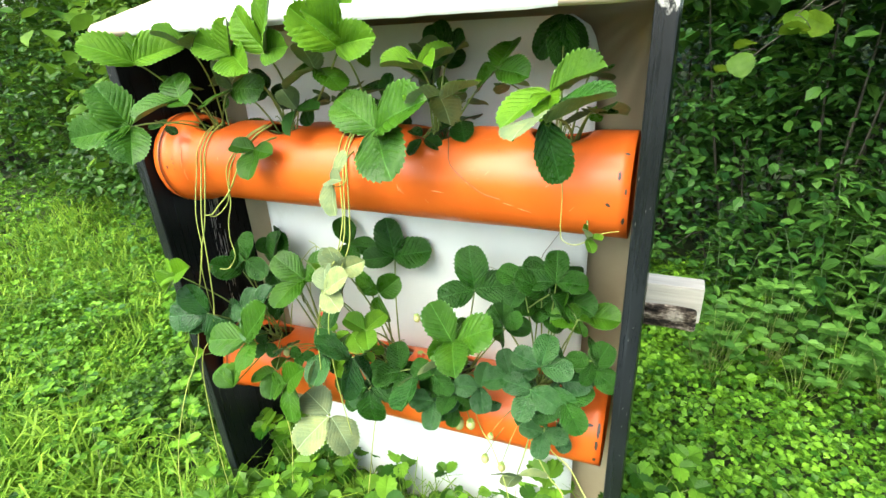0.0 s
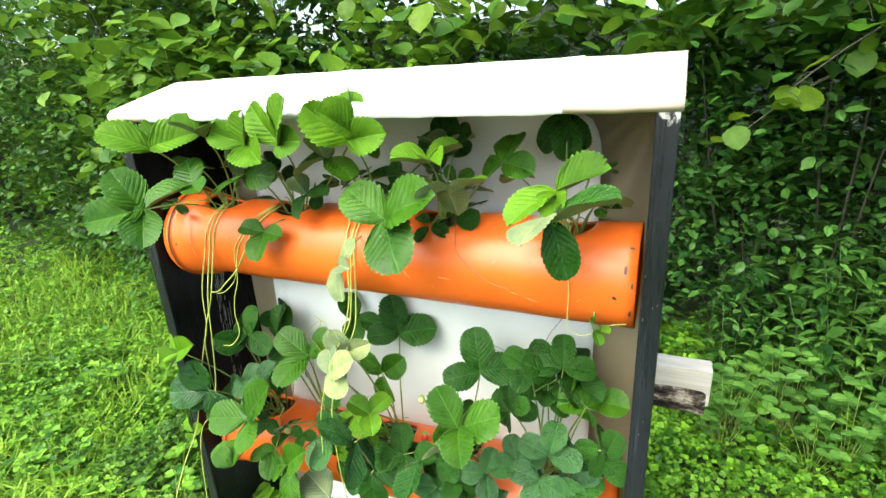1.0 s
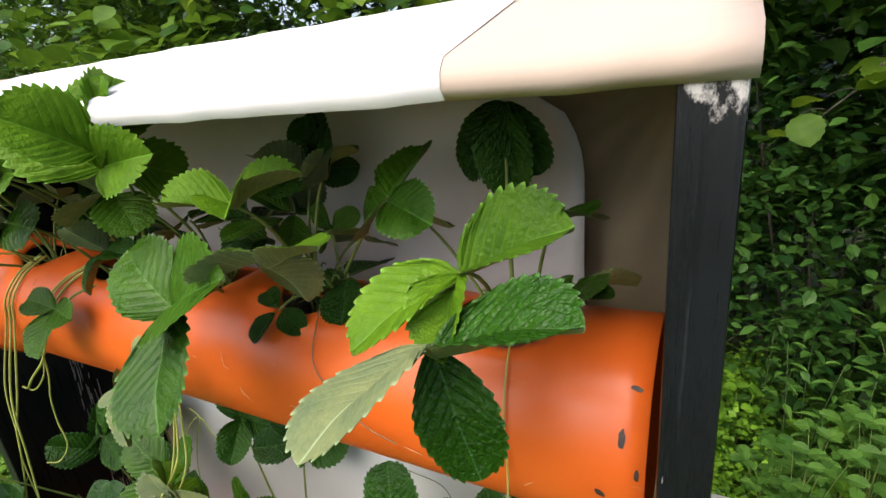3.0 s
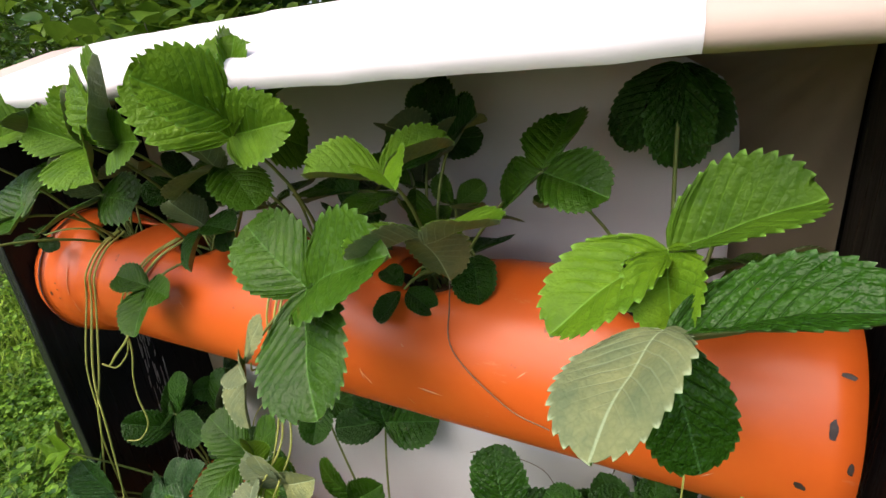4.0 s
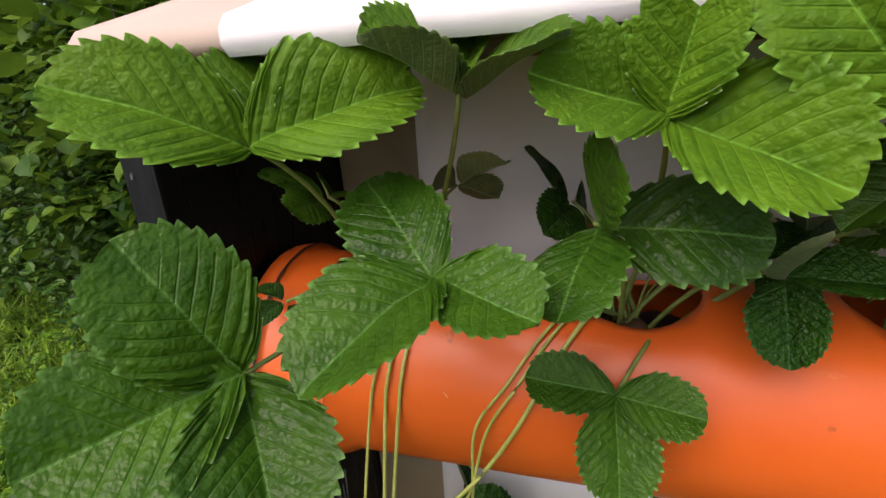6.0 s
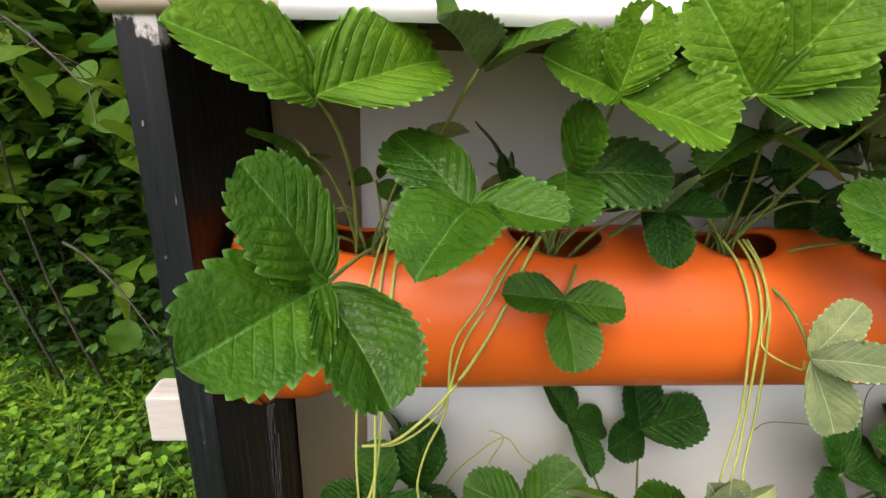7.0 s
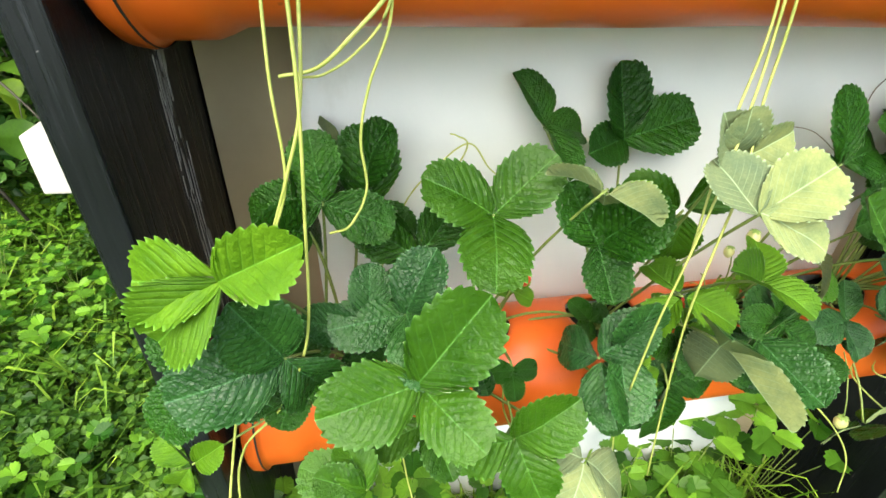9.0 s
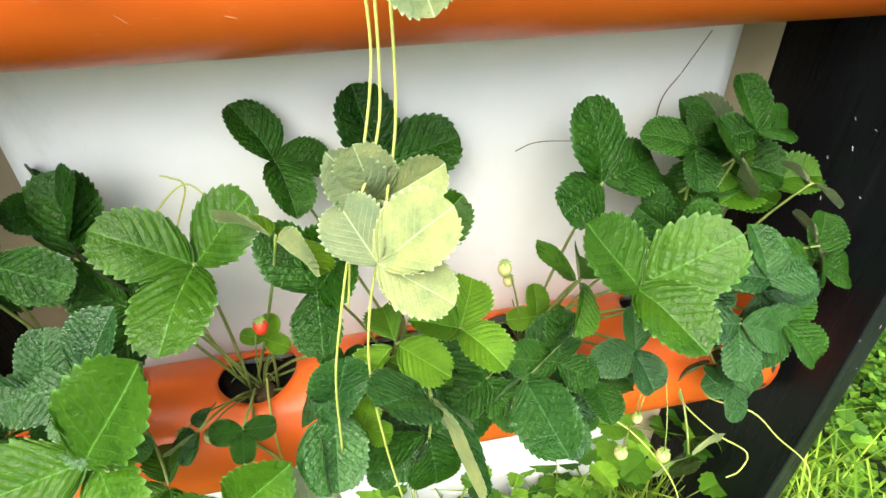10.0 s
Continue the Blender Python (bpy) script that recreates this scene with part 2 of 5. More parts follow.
def build_rack():
    inv = Matrix.Translation((0, -0.13, 0))

    def add(name, bm, mat, label="", smooth=False):
        bm.transform(inv)
        return part(name, bm, mat, rack, label, smooth)

    for x0, x1, s in ((IN_L - THICK, IN_L, 1), (IN_R, IN_R + THICK, 2)):
        add("side_board", box((x0, 0.0, -0.06), (x1, DEPTH, TOP), 0.003, 2, 6, 0.0012, s), BLACK, "weathered black painted side board, worn streaks and painted-in sky sheen along its front")
        board = rack.children[-1]
        board.data.materials.append(SHEEN_BLACK)
        # front-facing sides get the lighter copy that carries the sky's sheen
        for p in board.data.polygons:
            if p.normal.y < -0.7:
                p.material_index = 1
    # scraped lines and chips where the paint is gone
    nick = random.Random(8)
    for k in range(86):
        left = k < 74
        u = nick.random()
        y, z = (0.108 + 0.034 * nick.random() + 0.012 * u, 0.54 + 0.38 * u) if left else (0.06 + 0.07 * nick.random(), 0.58 + 0.26 * u)
        h, w = nick.uniform(0.010, 0.045) if left else nick.uniform(0.001, 0.004), nick.uniform(0.0004, 0.0012) * (1 if left else 0.4)
        x = IN_L + 0.0008 if left else IN_R - 0.0008
        bm = bmesh.new()
        s = 0.0012 if left else -0.0012
        q = [(x, y - w, z), (x, y + w, z + h * 0.1), (x, y + w * 0.8 + 0.002 * u, z + h), (x, y - w * 0.6 + 0.002 * u, z + h * 0.92)]
        low_q, top_q = [bm.verts.new((a - s, c, d)) for a, c, d in q], [bm.verts.new((a + s * 0.3, c, d)) for a, c, d in q]
        bm.faces.new(top_q)
        for e in range(4):
            bm.faces.new((low_q[e], low_q[(e + 1) % 4], top_q[(e + 1) % 4], top_q[e]))
        add("paint_scratch", bm, SCRAPE if k % 3 == 0 else SCRATCH, "pale bare scratch in the paint")
    # chipped specks on the fronts of the boards
    for k in range(16):
        x0, x1 = (IN_R, IN_R + THICK) if k < 12 else (IN_L - THICK, IN_L)
        x = nick.uniform(x0 + 0.001, x1 - 0.001)
        z, h, w = nick.uniform(0.45, 1.2), nick.uniform(0.0008, 0.0055), nick.uniform(0.0003, 0.0006)
        bm = bmesh.new()
        q = [(x - w, z), (x + w * 0.8, z + h * 0.15), (x + w, z + h * 0.7), (x + w * 0.1, z + h), (x - w * 0.9, z + h * 0.6)]
        low_q, top_q = [bm.verts.new((a, 0.001, c)) for a, c in q], [bm.verts.new((a, -0.0014, c)) for a, c in q]
        bm.faces.new(top_q)
        for e in range(5):
            bm.faces.new((low_q[e], low_q[(e + 1) % 5], top_q[(e + 1) % 5], top_q[e]))
        add("paint_chip", bm, SCRATCH, "pale chip in the paint")
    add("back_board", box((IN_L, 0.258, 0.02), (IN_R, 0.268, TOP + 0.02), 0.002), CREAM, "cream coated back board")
    # cream lining cloth, slack towards the upper corners
    bm = bmesh.new()
    nx, nz, grid = 90, 110, []
    for j in range(nz + 1):
        z = 0.04 + (TOP - 0.045) * j / nz
        row = []
        for i in range(nx + 1):
            x = IN_L + 0.002 + (IN_R - IN_L - 0.004) * i / nx
            e = min(x - IN_L, IN_R - x)
            down = max(0.0, TOP - z)
            r = math.hypot(e, down)
            fold = 0.24 * r * math.exp(-r / 0.11) * math.sin(12 * math.atan2(down, e) + 9 * e + (1.2 if x > 0 else 0.2))
            row.append(bm.verts.new((x, 0.240 + min(0.011, fold) + 0.0025 * noise.noise((x * 7, z * 4, 9)) - 0.012 * math.exp(-e / 0.012), z)))
        grid.append(row)
    for j in range(nz):
        for i in range(nx):
            bm.faces.new((grid[j][i], grid[j][i + 1], grid[j + 1][i + 1], grid[j + 1][i]))
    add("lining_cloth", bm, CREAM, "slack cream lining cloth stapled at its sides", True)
    # gabled roof in white cloth, wrapped round its edge
    bm = bmesh.new()
    prof = [(-0.002, 1.250), (-0.008, 1.256), (-0.007, 1.264), (0.0, 1.271), (0.146, 1.314), (0.158, 1.3172), (0.172, 1.315), (0.285, 1.268), (0.288, 1.256), (0.278, 1.255), (0.17, 1.300), (0.158, 1.301), (0.146, 1.299), (0.008, 1.256)]
    def covering(x0, x1, grow):
        bm = bmesh.new()
        rows = []
        for i in range(41):
            x = x0 + (x1 - x0) * i / 40
            w = 0.0035 * noise.noise((x * 9, 0, 1)) + 0.002 * noise.noise((x * 30, 3, 1))
            row = []
            for k, (y, z) in enumerate(prof):
                out = (Vector((y, z)) - Vector((0.13, 1.27))).normalized() * grow if k < 8 else Vector((0, 0))
                slant = (0.004 * noise.noise((y * 30, 4, 1)) if grow else 0) * (1 if i in (0, 40) else 0)
                row.append(bm.verts.new((x + slant, y + (w if k < 4 else 0) + out.x, z + 0.6 * w + out.y)))
            rows.append(row)
        n = len(prof) if not grow else 8
        for a, b in zip(rows, rows[1:]):
            for k in range(n if not grow else n - 1):
                bm.faces.new((a[k], a[(k + 1) % len(prof)], b[(k + 1) % len(prof)], b[k]))
        if not grow:
            bm.faces.new(rows[0][::-1])
            bm.faces.new(rows[-1])
        bmesh.ops.recalc_face_normals(bm, faces=bm.faces[:])
        return bm

    bm.free()
    add("roof", covering(-0.492, 0.492, 0.0), ROOF_CREAM, "cream cloth-covered gabled roof", True)
    add("roof_sheet", covering(-0.386, 0.356, 0.0013), ROOF_WHITE, "white sheet drawn over the middle of the roof", True)
    # white sheet that stands a hand's width behind the pipes
    bm = bmesh.new()
    nx, nz, front, back = 60, 70, [], []
    for j in range(nz + 1):
        z = 0.03 + 1.211 * j / nz
        for rows, off in ((front, 0.0), (back, 0.0025)):
            row = []
            for i in range(nx + 1):
                high = min(1.0, max(0.0, (z - 1.165) / 0.075))
                right = 0.382 - 0.045 * (1 - math.sqrt(1 - high * high))
                x = -0.362 + (right + 0.362) * i / nx + 0.006 * noise.noise((0.5, z * 3, i // 30))
                f = 0.004 * noise.noise((x * 4, z * 2.4, 2)) + (0.0012 + 0.003 * max(0, min(1, (z - 0.95) * 6))) * noise.noise((x * 12, z * 8, 5))
                row.append(bm.verts.new((x, 0.2 + f + off + 0.02 * max(0, z - 1.0), z)))
            rows.append(row)
    for j in range(nz):
        for i in range(nx):
            bm.faces.new((front[j][i], front[j][i + 1], front[j + 1][i + 1], front[j + 1][i]))
            bm.faces.new((back[j][i + 1], back[j][i], back[j + 1][i], back[j + 1][i + 1]))
        bm.faces.new((back[j][0], front[j][0], front[j + 1][0], back[j + 1][0]))
        bm.faces.new((front[j][nx], back[j][nx], back[j + 1][nx], front[j + 1][nx]))
    add("white_sheet", bm, WHITE_CLOTH, "slightly wavy white sheet behind the pipes", True)
    # staples along the sides of the back board
    for x in (IN_L + 0.014, IN_R - 0.016):
        for k in range(11):
            z = 0.2 + k * 0.098 + 0.01 * math.sin(k * 5 + x)
            add("staple", box((x - 0.0012, 0.2425, z), (x + 0.0012, 0.2465, z + 0.022), 0), STEEL)


build_rack()


# ---- orange pipes ----
R = 0.08


def pipe_radius(x):
    """Radius along a pipe with its socket towards -x."""
    s = x + 0.456
    knots = [(0.0, 0.0895), (0.003, 0.0925), (0.014, 0.0945), (0.019, 0.0935), (0.022, 0.0895), (0.026, 0.0885), (0.058, 0.0885), (0.064, 0.0875), (0.078, 0.0805), (0.084, R)]
    if s >= knots[-1][0]:
        return R
    for (a, ra), (b, rb) in zip(knots, knots[1:]):
        if s <= b:
            return ra + (rb - ra) * max(0, s - a) / (b - a)
    return R


def build_pipe(centre, slope, holes, ends, flip, label):
    """A pipe along x with round planting holes in its top. slope: rise per metre."""
    thing = empty("planter_pipe", centre, label=label, category="pipe", group="planter pipes")
    step, half, hole_r = 2 * math.pi / 48, 0.0628, 0.044
    verts, faces, index = [], [], {}

    def vert(x, th, r=None):
        rr = pipe_radius(-x if flip else x) if r is None else r
        rr += 0.0012 * noise.noise((x * 7, math.cos(th) * 2, math.sin(th) * 2))
        co = (x, -rr * math.sin(th), rr * math.cos(th) + slope * x)
        key = tuple(round(c, 5) for c in co)
        if key not in index:
            index[key] = len(verts)
            verts.append(co)
        return index[key]

    def quad(*ids):
        if len(set(ids)) > 2:
            faces.append(tuple(dict.fromkeys(ids)))

    x0, x1 = ends
    cuts = [x0]
    for h in holes:
        cuts += [h - half, h + half]
    cuts.append(x1)
    for k in range(len(cuts) - 1):
        a, b = cuts[k], cuts[k + 1]
        inside = k % 2 == 1
        if inside:
            cols = [a + (b - a) * i / 12 for i in range(13)]
        else:
            m = max(2, int((b - a) / 0.012))
            cols = [a + (b - a) * i / m for i in range(m + 1)]
            extra = [(-0.456 + s) * (-1 if flip else 1) for s in (0.003, 0.008, 0.014, 0.019, 0.022, 0.026, 0.058, 0.064, 0.078, 0.084)]
            cols = sorted(set(cols + [e for e in extra if a < e < b]))
        for p, q in zip(cols, cols[1:]):
            for j in range(48):
                th = j * step - math.pi
                if inside and -6.01 * step < th < 5.99 * step:
                    continue
                quad(vert(p, th), vert(q, th), vert(q, th + step), vert(p, th + step))
        if inside:
            h = (a + b) / 2
            ring = []
            for i in range(12):
                ring.append((a + (b - a) * i / 12, -6 * step))
            for i in range(12):
                ring.append((b, (-6 + i) * step))
            for i in range(12):
                ring.append((b - (b - a) * i / 12, 6 * step))
            for i in range(12):
                ring.append((a, (6 - i) * step))
            layers = []
            for lay in range(5):
                f = lay / 4
                pts = []
                for (x, th) in ring:
                    dx, ds = x - h, th * R
                    d = math.hypot(dx, ds)
                    w = 1 + 0.05 * noise.noise((dx / d * 1.5 + h * 9, ds / d * 1.5, 1))
                    hx, hs = dx / d * hole_r * w, ds / d * hole_r * w
                    X, S = hx + (dx - hx) * f, hs + (ds - hs) * f
                    dip = -0.0035 * (1 - f) ** 2
                    pts.append(vert(h + X, S / R, pipe_radius(-(h + X) if flip else h + X) + dip) if lay < 4 else vert(x, th))
                layers.append(pts)
            for A, B in zip(layers, layers[1:]):
                for i in range(48):
                    j = (i + 1) % 48
                    quad(A[i], A[j], B[j], B[i])
    body = from_lists("pipe_body", verts, faces, ORANGE, thing, "orange plastic pipe with cut planting holes", True)
    bm = bmesh.new()
    bm.from_mesh(body.data)
    bmesh.ops.remove_doubles(bm, verts=bm.verts, dist=0.0003)
    bmesh.ops.recalc_face_normals(bm, faces=bm.faces)
    bm.to_mesh(body.data)
    bm.free()
    mod = body.modifiers.new("wall", "SOLIDIFY")
    mod.thickness, mod.offset = 0.0042, -1
    # seal ring in the socket
    s = -1 if flip else 1
    v, f = [], []
    for i in range(48):
        w = 2 * math.pi * i / 48
        for dx, r in ((-0.4378, 0.0940), (-0.4367, 0.0949), (-0.4356, 0.0940)):
            v.append((s * dx, -r * math.sin(w), r * math.cos(w) + slope * s * dx))
    for i in range(48):
        j = (i + 1) % 48
        f += [(i * 3, i * 3 + 1, j * 3 + 1, j * 3), (i * 3 + 1, i * 3 + 2, j * 3 + 2, j * 3 + 1)]
    from_lists("seal_ring", v, f, RUBBER, thing, "black rubber seal line", True)
    # soil filling
    v, f, nx, ny = [], [], 90, 12
    for i in range(nx + 1):
        x = x0 + 0.01 + (x1 - x0 - 0.02) * i / nx
        for j in range(ny + 1):
            y = -0.066 + 0.132 * j / ny
            v.append((x, y, 0.030 + slope * x + 0.010 * noise.noise((x * 30, y * 30, 4)) - 0.02 * (y / 0.066) ** 2 * 0.3))
    for i in range(nx):
        for j in range(ny):
            a = i * (ny + 1) + j
            f.append((a, a + ny + 1, a + ny + 2, a + 1))
    from_lists("soil", v, f, SOIL, thing, "dark damp potting soil", True)
    return thing


UP_C, LOW_C = (0.0, 0.108, 1.004), (0.0, 0.131, 0.503)
UP_HOLES, LOW_HOLES = (-0.345, -0.17, 0.0, 0.15, 0.345), (-0.345, -0.175, -0.01, 0.14, 0.315)
upper_pipe = build_pipe(UP_C, 0.0, UP_HOLES, (-0.456, 0.455), False, "orange drain pipe with strawberry plants along its top")
lower_pipe = build_pipe(LOW_C, 0.044, LOW_HOLES, (-0.452, 0.448), False, "lower orange drain pipe crowded with strawberry plants")


def pipe_mark(thing, name, mat, label, x, th, half_x, half_s, r=0.0808, slope=0.0, turn=0.0, seed=0.0):
    """A thin smear on a pipe's skin at x and th degrees down from its top."""
    ring, n = [], 14
    for i in range(n):
        w = 2 * math.pi * i / n
        k = 1 + 0.35 * noise.noise((math.cos(w) * 1.7 + seed, math.sin(w) * 1.7, seed))
        dx, ds = math.cos(w) * half_x * k, math.sin(w) * half_s * k
        ring.append((x + dx * math.cos(turn) - ds * math.sin(turn), radians(th) + (dx * math.sin(turn) + ds * math.cos(turn)) / r))
    verts = [(a, -r * math.sin(q), r * math.cos(q) + slope * a) for a, q in ring]
    verts.append((x, -(r + 0.0003) * math.sin(radians(th)), (r + 0.0003) * math.cos(radians(th)) + slope * x))
    return from_lists(name, verts, [(i, (i + 1) % n, n) for i in range(n)], mat, thing, label, True)


smear = "black paint smear"
for x, th, a, s, turn in ((0.440, 65, 0.0022, 0.0065, 0.05), (0.428, 94, 0.0036, 0.0024, 0.5), (0.446, 42, 0.004, 0.0018, 0.2), (0.450, 80, 0.0015, 0.004, 0.0), (0.449, 112, 0.002, 0.006, 0.1)):
    pipe_mark(upper_pipe, "smear", SMEAR, smear, x, th, a, s, turn=turn, seed=x * 40)
for x, th, a, s in ((-0.4215, 89, 0.003, 0.003), (-0.402, 83.5, 0.003, 0.0008), (-0.402, 91.5, 0.003, 0.0008), (-0.405, 78, 0.0015, 0.0012)):
    pipe_mark(upper_pipe, "smear", SMEAR, smear, x, th, a, s, r=pipe_radius(x) + 0.0012, seed=x * 50)
for x, th, a, s in ((0.44, 80, 0.003, 0.01), (0.441, 60, 0.003, 0.016), (0.438, 105, 0.003, 0.006), (0.425, 55, 0.006, 0.003)):
    pipe_mark(lower_pipe, "smear", SMEAR, smear, x, th, a, s, slope=0.044, seed=x * 60)
scrape = random.Random(5)
for x, th, a, s, turn in ((0.077, 73, 0.007, 0.0006, 1.2), (0.082, 78, 0.005, 0.0005, 0.3), (0.099, 94, 0.006, 0.0006, 1.4), (0.104, 97, 0.008, 0.0006, 0.9), (0.17, 94.5, 0.010, 0.0008, 0.1), (0.285, 103, 0.009, 0.0007, 0.25), (0.31, 109, 0.012, 0.0007, 0.3), (0.223, 83, 0.006, 0.0004, 0.5), (-0.385, 75, 0.0008, 0.02, 0.02), (-0.383, 100, 0.0007, 0.012, 0.0)):
    pipe_mark(upper_pipe, "scuff", SCUFF, "pale scuff in the plastic", x, th, a, s, r=pipe_radius(x) + 0.001, turn=turn, seed=th)
for k in range(12):
    pipe_mark(upper_pipe, "scuff", SCUFF, "pale scuff in the plastic", scrape.uniform(-0.3, 0.42), scrape.uniform(60, 125), scrape.uniform(0.002, 0.006), 0.0004, r=0.0812, turn=scrape.uniform(-1, 1), seed=k)

# ---- strawberry plants ----
def strawberry_leaf(name, col, under, rough=0.40, trans=0.2, spec=0.4, relief=0.5):
    """Leaf blade: sunken side veins with a fine net between them, pale tooth tips, blotches that differ from leaf to leaf."""
    m, nt, b = material(name, rough, 0, spec)
    tc, sep, uv = nt.nodes.new("ShaderNodeTexCoord"), nt.nodes.new("ShaderNodeSeparateXYZ"), nt.nodes.new("ShaderNodeSeparateXYZ")
    nt.links.new(tc.outputs["Object"], sep.inputs[0])
    nt.links.new(tc.outputs["UV"], uv.inputs[0])

    def calc(op, a, c=None):
        n = nt.nodes.new("ShaderNodeMath")
        n.operation = op
        for s, v in zip(n.inputs, (a, c)):
            if v is None:
                continue
            if isinstance(v, (int, float)):
                s.default_value = v
            else:
                nt.links.new(v, s)
        return n.outputs[0]

    def fall(value, start, end):
        n = nt.nodes.new("ShaderNodeMapRange")
        n.interpolation_type = "SMOOTHSTEP"
        n.inputs[1].default_value, n.inputs[2].default_value, n.inputs[3].default_value, n.inputs[4].default_value = start, end, 1.0, 0.0
        nt.links.new(value, n.inputs[0])
        return n.outputs[0]

    ax = calc("ABSOLUTE", sep.outputs[0])
    off = calc("ABSOLUTE", calc("SUBTRACT", calc("FRACT", calc("ADD", uv.outputs[0], 0.5)), 0.5))
    vein = calc("MULTIPLY", calc("MULTIPLY", fall(off, 0.015, 0.10), fall(uv.outputs[1], 0.55, 1.0)), fall(sep.outputs[1], 0.5, 0.92))
    mid = fall(ax, 0.004, 0.013)
    tip = calc("MULTIPLY", fall(off, 0.05, 0.30), calc("SUBTRACT", 1.0, fall(uv.outputs[1], 0.93, 0.995)))
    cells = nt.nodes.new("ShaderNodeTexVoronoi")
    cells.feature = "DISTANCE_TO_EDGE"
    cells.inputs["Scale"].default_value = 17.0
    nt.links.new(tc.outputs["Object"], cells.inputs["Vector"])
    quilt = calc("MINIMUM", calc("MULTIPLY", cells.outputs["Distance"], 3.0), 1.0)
    info = nt.nodes.new("ShaderNodeObjectInfo")
    lo, hi = (col[0] * 0.70, col[1] * 0.74, col[2] * 0.85), (col[0] * 1.38, col[1] * 1.27, col[2] * 1.05)
    base = ramp(nt, info.outputs["Random"], [(0.0, lo), (1.0, hi)])
    own = calc("MULTIPLY", info.outputs["Random"], 40.0)
    blot = noise_tex(nt, 3.2, 5)
    blot.noise_dimensions = "4D"
    nt.links.new(own, blot.inputs["W"])
    tint = ramp(nt, blot.outputs[0], [(0.3, (0.62, 0.70, 0.68)), (0.7, (1.36, 1.22, 1.02))])
    c = mix(nt, 1.0, base.outputs[0], tint.outputs[0], "MULTIPLY")
    # mild shade in the furrows between cells, put into the leaf colour
    furrow_shade = ramp(nt, quilt, [(0.0, (0.92, 0.94, 0.90)), (0.6, (1.04, 1.03, 1.02))])
    c = mix(nt, 1.0, c, furrow_shade.outputs[0], "MULTIPLY")
    c = mix(nt, calc("MULTIPLY", vein, 0.42), c, tuple(min(1, v * 1.55 + 0.012) for v in col))
    c = mix(nt, calc("MULTIPLY", mid, 0.7), c, tuple(min(1, v * 2.0 + 0.03) for v in col))
    c = mix(nt, calc("MULTIPLY", tip, 0.75), c, tuple(min(1, v * 2.2 + 0.05) for v in col))
    aged = noise_tex(nt, 1.4, 3)
    aged.noise_dimensions = "4D"
    nt.links.new(own, aged.inputs["W"])
    yellow = ramp(nt, aged.outputs[0], [(0.60, (0, 0, 0)), (0.85, (0.16, 0.16, 0.16))])
    c = mix(nt, yellow.outputs[0], c, (col[0] * 0.6 + 0.10, col[1] * 0.7 + 0.09, col[2] * 0.8 + 0.004))
    spots = noise_tex(nt, 13, 2)
    spots.noise_dimensions = "4D"
    nt.links.new(own, spots.inputs["W"])
    sp = ramp(nt, spots.outputs[0], [(0.755, (0, 0, 0)), (0.775, (0.8, 0.8, 0.8))])
    c = mix(nt, sp.outputs[0], c, (0.10, 0.06, 0.02))
    nt.links.new(c, b.inputs["Base Color"])
    sheen = ramp(nt, blot.outputs[0], [(0.3, (rough * 0.8, rough * 0.8, rough * 0.8)), (0.7, (rough * 1.3, rough * 1.3, rough * 1.3))])
    nt.links.new(sheen.outputs[0], b.inputs["Roughness"])
    fine, pucker = noise_tex(nt, 34, 3), noise_tex(nt, 13, 2)
    h = calc("ADD", calc("ADD", calc("MULTIPLY", vein, -0.7), calc("MULTIPLY", quilt, 0.16)), calc("ADD", calc("MULTIPLY", fine.outputs[0], 0.14), calc("MULTIPLY", pucker.outputs[0], 1.3)))
    bump(nt, b, h, relief, 0.0034)
    t = nt.nodes.new("ShaderNodeBsdfTranslucent")
    nt.links.new(mix(nt, 0.5, c, under), t.inputs[0])
    mx = nt.nodes.new("ShaderNodeMixShader")
    mx.inputs[0].default_value = trans
    nt.links.new(b.outputs[0], mx.inputs[1])
    nt.links.new(t.outputs[0], mx.inputs[2])
    nt.links.new(mx.outputs[0], nt.nodes["Material Output"].inputs[0])
    return m


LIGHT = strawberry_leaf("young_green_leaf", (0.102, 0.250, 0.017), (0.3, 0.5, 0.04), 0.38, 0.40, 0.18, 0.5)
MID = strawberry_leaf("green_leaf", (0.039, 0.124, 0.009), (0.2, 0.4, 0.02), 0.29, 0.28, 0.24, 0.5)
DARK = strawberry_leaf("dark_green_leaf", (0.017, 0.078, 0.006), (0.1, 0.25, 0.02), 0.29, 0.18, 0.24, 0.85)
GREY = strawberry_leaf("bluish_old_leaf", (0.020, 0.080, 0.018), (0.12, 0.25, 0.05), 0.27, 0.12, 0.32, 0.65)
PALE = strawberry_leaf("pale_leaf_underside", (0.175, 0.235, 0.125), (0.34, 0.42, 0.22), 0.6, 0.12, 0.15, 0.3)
STALK = plain("hairy_green_stalk", (0.10, 0.17, 0.03), (0.24, 0.30, 0.07), 60, 0.6, 0.3)
RUNNER = plain("yellow_green_runner", (0.28, 0.34, 0.06), (0.46, 0.50, 0.13), 40, 0.5, 0.2)
DRY = plain("dry_brown_stalk", (0.10, 0.08, 0.05), (0.24, 0.2, 0.13), 60, 0.8)
WEED_STEM = plain("dark_weed_stem", (0.025, 0.05, 0.012), (0.06, 0.11, 0.03), 30, 0.7)
CALYX = plain("green_calyx", (0.15, 0.26, 0.05), (0.28, 0.38, 0.1), 60, 0.6, 0.3)
BERRY_RED = plain("red_berry_skin", (0.45, 0.02, 0.01), (0.65, 0.06, 0.02), 30, 0.35, 0.3)
